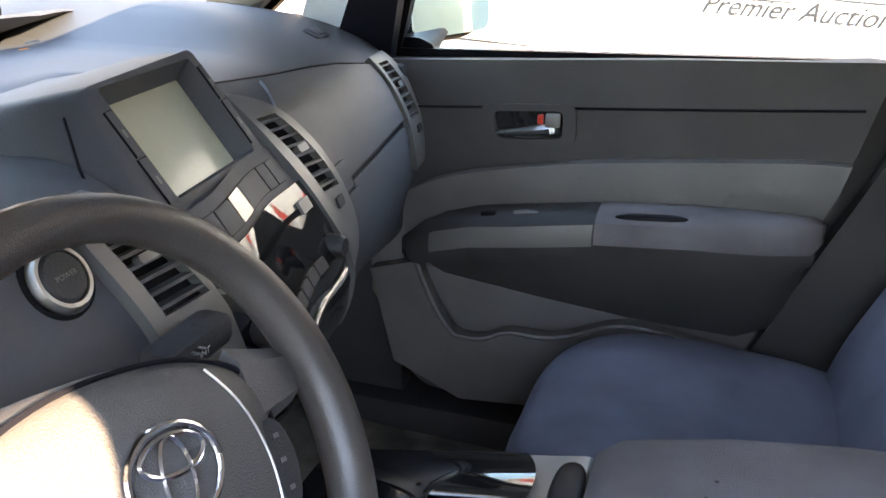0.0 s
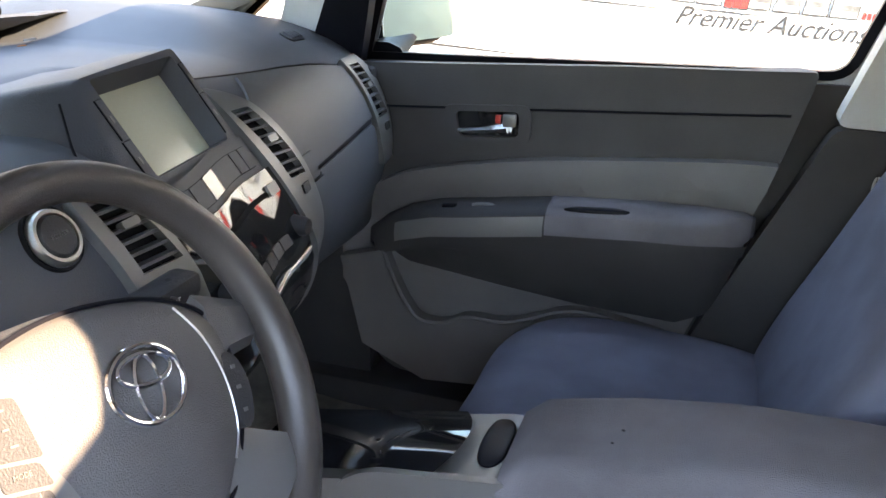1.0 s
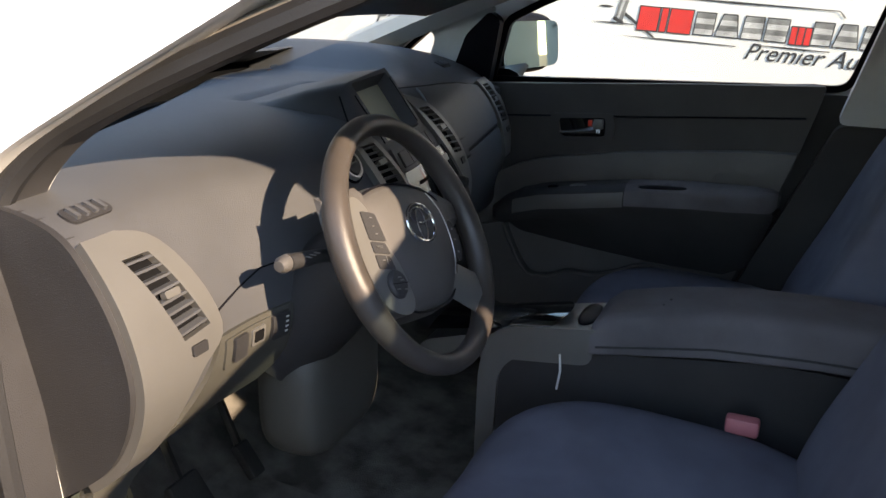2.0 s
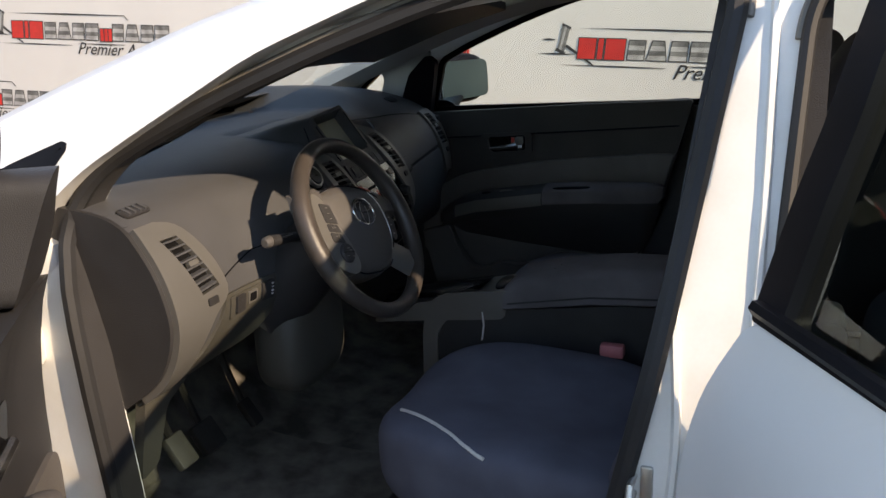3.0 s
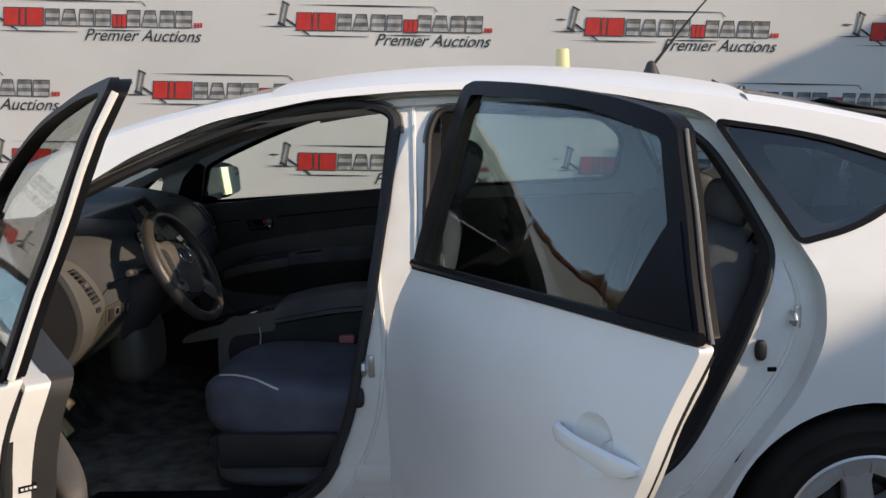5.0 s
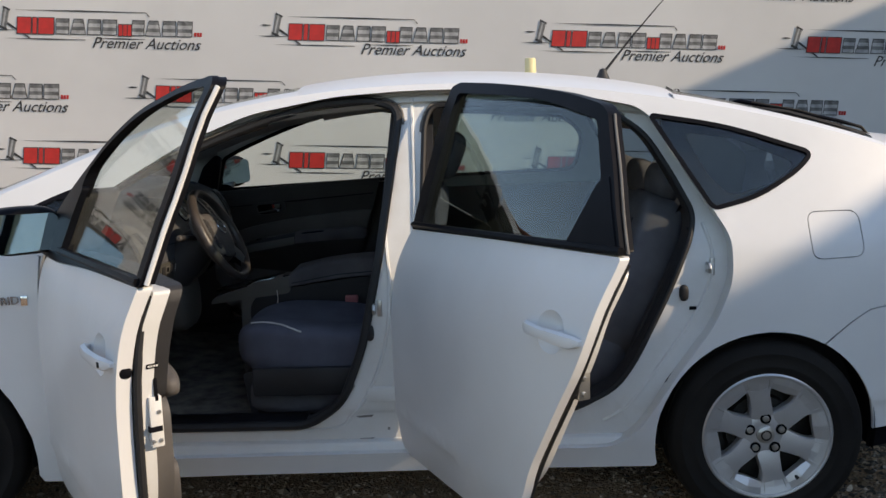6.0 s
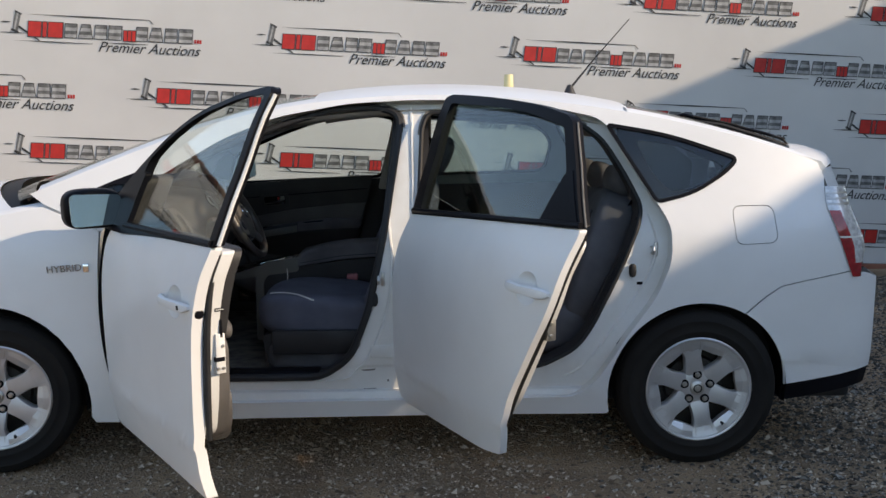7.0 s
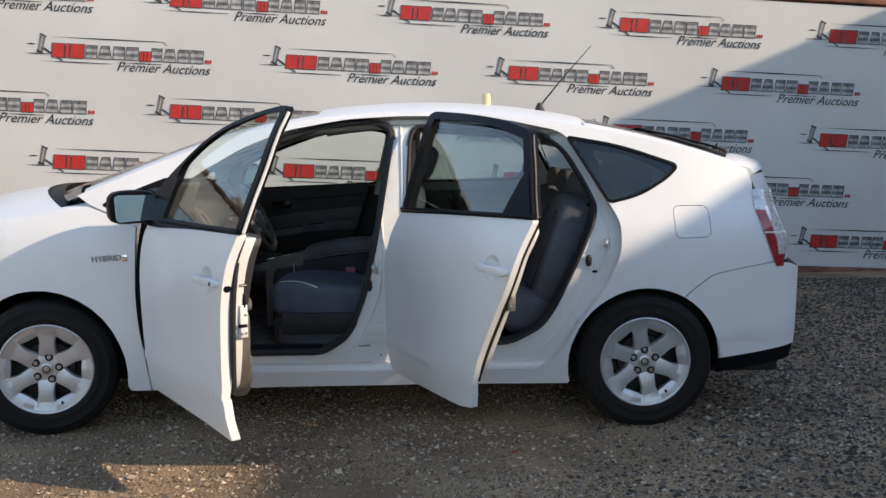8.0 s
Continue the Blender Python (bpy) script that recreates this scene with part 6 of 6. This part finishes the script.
# ---- seats ----
def front_seat(cy, cx, recline, cz, bx):
    """Bucket seat with bolsters, side shields and headrest."""
    base = part("front_seat", prism(rounded([(cx - 0.22, 0.30), (cx + 0.22, 0.30), (cx + 0.25, 0.46), (cx - 0.25, 0.47)], 0.03, 4), cy - 0.20, cy + 0.20), DARKPL, car, "grey-blue cloth front seat")

    def dish(x, y, z):
        t = (x + 0.28) / 0.56
        lift = 0.045 * (1 - t) + (0.030 * (abs(y) / 0.24) ** 4 if z > 0 else 0) - (0.02 * math.exp(-(y / 0.12) ** 2) if z > 0 else 0)
        narrow = 1 - 0.10 * (1 - t) ** 2
        return (x, y * narrow, z + lift)
    part("seat_cushion", cushion((cx, cy, cz), (0.285, 0.255, 0.105), 3.4, 16, dish), CLOTH, base)
    part("seat_skirt", cushion((cx, cy, cz - 0.12), (0.26, 0.235, 0.075), 4.5, 8), CLOTH2, base)
    m = Matrix.Translation((cx + bx, cy, cz + 0.035)) @ Matrix.Rotation(radians(recline), 4, "Y")

    def bolster(x, y, z):
        k = 1 - 0.16 * max(0, z / 0.32) ** 2
        wing = -0.045 * (abs(y) / 0.24) ** 3 if x < 0 else 0
        return (x + wing + 0.02 * math.cos(z * 5), y * k, z)
    part("backrest", moved(cushion((0, 0, 0.27), (0.075, 0.25, 0.33), 3.6, 16, bolster), m), CLOTH, base)
    part("headrest", moved(cushion((0.005, 0, 0.70), (0.05, 0.125, 0.085), 3.0, 10), m), CLOTH2, base)
    for y in (-0.06, 0.06):
        part("headrest_post", moved(tube([(0, y, 0.56), (0, y, 0.68)], 0.006, False, 8), m), STEEL, base)
    part("seat_shield", box(cx - 0.20, cx + 0.28, cy - 0.275, cy - 0.245, 0.40, 0.50, 0.012), DARKPL, base)
    return base


driver = front_seat(-0.365, -0.105, 22, 0.503, 0.215)
cover = next(c for c in driver.children if c.name.startswith("seat_cushion"))
skin = BVHTree.FromPolygons([v.co for v in cover.data.vertices], [p.vertices for p in cover.data.polygons])
# thin pale line over the driver's cushion towards its outer edge
line = [skin.find_nearest(Vector((-0.325 + 0.19 * t, -0.50 - 0.11 * t, 0.62))) for t in np.linspace(0, 1, 14)]
part("seat_seam", tube([p + n * 0.0015 for p, n, _, _ in line], 0.0032, False, 6), WHITEPL, driver, "thin pale line along the seat cushion")
part("buckle", box(-0.045, 0.005, -0.135, -0.110, 0.612, 0.640, 0.006), PINK, car, "faded red seat belt buckle")
passenger = front_seat(0.385, -0.140, 23, 0.482, 0.185)
part("cushion_seam", tube([(-0.24, 0.25, 0.60), (-0.235, 0.30, 0.59), (-0.19, 0.33, 0.585)], 0.002, False, 6), CLOTH2, passenger)

bench = part("rear_seat", cushion((0.76, 0, 0.47), (0.29, 0.62, 0.115), 4.5, 14, lambda x, y, z: (x, y, z + 0.03 * (x < 0) + (0.018 * math.cos(2 * math.pi * y / 0.62) if z > 0 else 0))), CLOTH2, car, "grey cloth rear bench seat")
m = Matrix.Translation((0.94, 0, 0.485)) @ Matrix.Rotation(radians(18), 4, "Y")
for y in (-0.325, 0.325):
    back = part("rear_backrest", moved(cushion((0, y, 0.27), (0.085, 0.30, 0.30), 4.0, 14, lambda x, u, z: (x - (0.035 * (abs(u) / 0.30) ** 3 if x < 0 else 0), u * (1 - 0.10 * max(0, z / 0.3) ** 2), z)), m), CLOTH2, bench)
    for u in (-0.16, 0.16):
        part("cushion_seam", moved(tube([(-0.085 - 0.004, y + u, 0.04 + 0.43 * k / 6) for k in range(7)], 0.003, False, 5), m), DARKPL, back)
for y in (-0.36, 0.0, 0.36):
    head = part("headrest", moved(cushion((0.0, y, 0.61), (0.052, 0.125, 0.066), 2.8, 10, lambda x, u, z: (x - 0.012 * (z / 0.066), u * (1 - 0.12 * max(0, z / 0.066)), z)), m), CLOTH2, bench)
    for u in (-0.05, 0.05):
        part("headrest_post", moved(tube([(0, y + u, 0.50), (0, y + u, 0.58)], 0.006, False, 8), m), STEEL, head)
part("seat_belt", tube([(1.20, -0.56, 1.12), (1.15, -0.53, 0.99), (1.06, -0.52, 0.84), (0.965, -0.52, 0.70), (0.88, -0.54, 0.56)], 0.024, False, 6, 0.10), BLACK, car, "black rear seat belt")
part("wheelhouse_lining", panel(rounded([(0.90, 0.40), (1.30, 0.40), (1.34, 0.98), (1.16, 1.01), (1.06, 0.80), (0.96, 0.60)], 0.04, 4), side(-1, 0.13), 0.03, (), 0.06), DOORUP, car, "dark grey lining beside the rear seat")
part("parcel_shelf", box(1.30, 1.92, -0.62, 0.62, 0.90, 0.93, 0.01), DARKPL, car, "dark luggage cover")
part("cargo_lining", box(1.25, 1.92, -0.64, 0.64, 0.35, 0.9, 0.02), DARKPL, car)

# linings on the near side: pillar trims behind the openings
for sign in (-1, 1):
    if sign < 0:
        part("b_pillar_lining", panel(rounded([(0.06, 0.42), (0.30, 0.42), (0.33, 0.95), (0.33, 1.40), (0.20, 1.40), (0.15, 0.95)], 0.03, 4), side(sign, 0.105), 0.09, (), 0.08), DARKPL, car, "dark pillar lining")
    else:
        part("b_pillar_lining", panel(rounded([(-0.16, 0.36), (0.36, 0.36), (0.36, 0.963), (0.065, 0.963), (0.0, 0.80), (-0.13, 0.50)], 0.02, 4), side(sign, 0.12), 0.04, (), 0.08), DOORUP, car, "dark pillar lining")
    rows = []
    for i in range(19):
        x = -1.16 + 1.02 * i / 18
        ze = roof_edge(x) - 0.012
        ye = half_width(x, ze) - 0.03
        rows.append([(x + 0.015, sign * ye, ze - 0.035), (x + 0.01, sign * (ye - 0.035), ze - 0.045), (x - 0.01, sign * (ye - 0.085), ze - 0.02), (x - 0.02, sign * (ye - 0.08), ze + 0.008)])
    part("a_pillar_lining", loft(rows), PILLAR, car, "pale grey windscreen pillar lining")
    rows = []
    for i in range(22):
        x = -0.2 + 1.35 * i / 21
        ze = roof_edge(x) - 0.02
        ye = half_width(x, ze) - 0.02
        rows.append([(x, sign * (ye + 0.0), ze - 0.035), (x, sign * (ye - 0.04), ze - 0.05), (x, sign * (ye - 0.10), ze - 0.015)])
    part("roof_rail_lining", loft(rows), LINER, car)
    part("c_pillar_lining", panel(rounded([(1.10, 0.95), (1.20, 0.98), (1.06, 1.28), (1.10, 1.34), (1.55, 1.25), (1.75, 1.1), (1.75, 0.9), (1.3, 0.9)], 0.03, 4), side(sign, 0.07), 0.02, (rounded([(1.135, 1.247), (1.30, 1.222), (1.49, 1.140), (1.42, 1.085), (1.27, 1.043), (1.205, 1.105)] if sign < 0 else [(1.065, 1.262), (1.25, 1.225), (1.46, 1.16), (1.40, 1.11), (1.28, 1.06), (1.134, 1.11)], 0.03, 4),), 0.05), DARKPL if sign < 0 else PILLAR, car, "rear pillar lining")
part("upper_pillar_lining", panel(rounded([(0.062, 0.965), (0.345, 0.965), (0.35, 1.38), (0.165, 1.38)], 0.02, 4), side(1, 0.10), 0.055, (), 0.08), PILLAR, car, "pale upper pillar lining")
for sign in (-1, 1):
    part("corner_lining", panel(rounded([(-1.17, 0.985), (-0.86, 0.965), (-0.77, 1.07), (-0.72, 1.185), (-0.98, 1.125)], 0.02, 4), side(sign, 0.045), 0.02, (shrink(TRI, -0.004),) if sign > 0 else (NTRI,), 0.06), PILLAR, car, "pale lining round the corner pane")
part("belt_anchor", tube([(0.20, 0.665, 1.25), (0.150, 0.70, 0.90), (0.16, 0.70, 0.62)], 0.02, False, 6, 0.12), BLACK, car, "black front seat belt")
part("belt_buckle_tongue", box(0.135, 0.165, 0.685, 0.70, 0.86, 0.90, 0.004), STEEL, car)

# far-side front door lining, armrest and its fittings
def far_door(out=0.0):
    return lambda u, v, d: (u, 0.705 - out + d - 0.02 * max(0, (v - 0.86)) / 0.12 * -1.0, v)


lining = part("far_door_lining", panel(rounded([(-0.86, 1.0), (-0.80, 0.50), (-0.70, 0.38), (-0.20, 0.37), (-0.14, 0.50), (-0.015, 0.80), (0.036, 0.985), (-0.3, 0.99)], 0.03, 4), far_door(), 0.05, (), 0.06), DOORUP, car, "dark grey door lining with lighter lower half")
part("belt_cap", panel(rounded([(-0.80, 1.0), (-0.72, 0.925), (0.015, 0.92), (0.034, 0.985), (-0.3, 0.995)], 0.012, 4), far_door(0.006), 0.02, (), 0.08), DOORUP, lining)
part("lining_groove", tube([far_door(0.005)(x, z, 0) for x, z in ((-0.72, 0.922), (-0.4, 0.920), (0.0, 0.917))], 0.0025, False, 6), BLACK, lining)
LOW = spline([(-0.79, 0.735), (-0.70, 0.795), (-0.62, 0.818), (-0.50, 0.832), (-0.38, 0.840), (-0.13, 0.845), (-0.008, 0.840)], 6)
part("lower_lining", panel(LOW + [(-0.05, 0.74), (-0.145, 0.51), (-0.22, 0.40), (-0.62, 0.40), (-0.72, 0.47), (-0.79, 0.58)], lambda u, v, d: (u, 0.705 + d - 0.016 - 0.026 * math.exp(-((v - 0.80) / 0.05) ** 2), v), 0.03, (), 0.05), DOORLOW, lining, "lighter grey lower lining")


def arm_rows(x0, x1, first, last, out, n=24):
    """Stretch of the armrest swelling along the door, from one line of its section to another."""
    rows = []
    for x in np.linspace(x0, x1, n):
        zt = float(np.interp(x, [-0.735, -0.70, -0.66, -0.60, -0.40, -0.24, -0.10, -0.055, -0.035], [0.690, 0.722, 0.742, 0.757, 0.773, 0.773, 0.764, 0.757, 0.748]))
        zb = float(np.interp(x, [-0.735, -0.67, -0.50, -0.34, -0.16, -0.10, -0.06, -0.035], [0.676, 0.628, 0.595, 0.568, 0.548, 0.57, 0.66, 0.738]))
        e = max(0.0, 1 - ((x + 0.385) / 0.352) ** 4) ** 0.5
        sec = [(0.676, zt + 0.002), (0.645, zt + 0.002), (0.617, zt - 0.001), (0.602, zt - 0.012), (0.597, zt - 0.030), (0.601, zt - 0.048), (0.618, zt - 0.07 - 0.1 * (zt - zb - 0.1)), (0.645, zt * 0.42 + zb * 0.58), (0.672, zt * 0.12 + zb * 0.88), (0.688, zb)]
        rows.append([(x, 0.690 - e * (0.690 - y + out), z if i < 5 else max(z, zb)) for i, (y, z) in enumerate(sec)][first:last])
    return rows


part("arm_bolster", loft(arm_rows(-0.736, -0.034, 0, 10, 0.0, 40)), DOORUP, lining, "dark grey arm bolster")
part("arm_pad", loft([[(x, y, z + 0.003) for x, y, z in r] for r in arm_rows(-0.395, -0.042, 0, 6, 0.004)]), ARMCLOTH, lining, "blue-grey cloth arm pad")
part("switch_plate", loft([[(x, y, z + 0.002) for x, y, z in r] for r in arm_rows(-0.66, -0.398, 0, 4, 0.003)]), DARKPL, lining, "dark window switch plate")
part("silver_strip", loft(arm_rows(-0.67, -0.398, 3, 6, 0.004)), SILVER, lining, "satin silver strip")
part("window_switch", tube([(-0.53 + 0.010 * i, 0.628, 0.764 + 0.003 * math.sin(i * 0.8)) for i in range(5)], 0.005, False, 8), SILVER, lining, "bright window switch")
part("lock_switch", box(-0.585, -0.56, 0.620, 0.635, 0.758, 0.766, 0.003), BLACK, lining)
part("pull_pocket", cushion((-0.312, 0.615, 0.768), (0.058, 0.010, 0.008), 4, 8), BLACK, lining, "dark pull pocket")
HB = rounded([(-0.615, 0.928), (-0.455, 0.928), (-0.45, 0.862), (-0.60, 0.862)], 0.018, 5)
hb = part("handle_bezel", panel(HB, far_door(0.012), 0.014, (rounded([(-0.592, 0.917), (-0.475, 0.917), (-0.472, 0.872), (-0.58, 0.872)], 0.012, 4),), 0.06), DOORUP, lining, "grey handle surround")
part("handle_recess", panel(rounded([(-0.595, 0.92), (-0.472, 0.92), (-0.469, 0.869), (-0.583, 0.869)], 0.01, 4), far_door(0.002), 0.004, (), 0.1), PIANO, hb)
part("handle_lever", tube([far_door(0.014)(-0.583 + 0.018 * i, 0.884 + 0.0010 * i * i * 0.3, 0) for i in range(6)], [0.004, 0.005, 0.006, 0.007, 0.009, 0.012], False, 8), CHROME, hb, "chrome inner handle")
part("lock_tab", box(-0.513, -0.503, 0.685, 0.693, 0.899, 0.914, 0.002), REDPL, hb, "red lock tab")
part("lock_lever", box(-0.500, -0.476, 0.684, 0.694, 0.893, 0.916, 0.003), SILVER, hb)
LIP = spline([(-0.70, 0.66), (-0.682, 0.61), (-0.655, 0.555), (-0.627, 0.524), (-0.58, 0.522), (-0.538, 0.538), (-0.472, 0.534), (-0.42, 0.545), (-0.33, 0.569), (-0.17, 0.535)], 5)
part("door_pocket", panel([(-0.78, 0.64)] + LIP + [(-0.22, 0.40), (-0.62, 0.395), (-0.74, 0.46)], lambda u, v, d: (u, 0.650 + d, v), 0.03, (), 0.06), DOORLOW, lining, "grey door pocket")
part("pocket_lip", tube([(u, 0.648, v) for u, v in LIP], 0.005, False, 6), DOORLOW, lining)
part("rear_far_lining", panel(rounded([(0.16, 0.40), (0.95, 0.42), (1.05, 0.7), (1.08, 0.99), (0.18, 0.98)], 0.04, 4), far_door(0.0), 0.05, (), 0.1), DOORUP, car, "dark rear door lining")
# corner cover and triangular pane ahead of the far door
part("far_corner_cover", panel(rounded([(-0.865, 0.985), (-0.757, 0.98), (-0.705, 1.15), (-0.73, 1.17), (-0.80, 1.11)], 0.012, 4), side(1, 0.05), 0.03, (), 0.06), BLACK, lining, "black corner cover")
# far door mirror, seen from inside
FM = Matrix.Translation((-0.745, 0.915, 1.075)) @ Matrix.Rotation(radians(-28), 4, "Z")
fm = part("far_mirror", moved(cushion((0, 0, 0), (0.055, 0.112, 0.080), 3.6, 10, lambda x, y, z: (x - 0.02 * (1 - abs(y) / 0.12), y, z)), FM), BLACK, car, "black door mirror with mirror glass")
part("mirror_glass", moved(panel(rounded([(-0.098, -0.062), (0.098, -0.056), (0.098, 0.060), (-0.098, 0.062)], 0.025, 5), lambda u, v, d: (-d, u, v), 0.003, (), 0.1), FM @ Matrix.Translation((0.056, 0, 0)) @ Matrix.Rotation(radians(-4), 4, "Y")), MIRROR, fm, "mirror glass")
part("mirror_foot", tube([(-0.73, 0.77, 1.0), (-0.73, 0.84, 1.01), (-0.73, 0.90, 1.03)], [0.045, 0.035, 0.03], False, 10, 0.55), BLACK, fm)


def rake(ob):
    """The far door's lines rise towards the tail."""
    for v in ob.data.vertices:
        x = v.co.x
        v.co.z += 0.076 * (x + 0.65)
        v.co.x += 0.03 * max(0.0, 1 - ((x + 0.43) / 0.42) ** 4)


for ob in [lining] + [c for c in lining.children_recursive if c.name.split(".")[0] != "far_corner_cover"]:
    rake(ob)
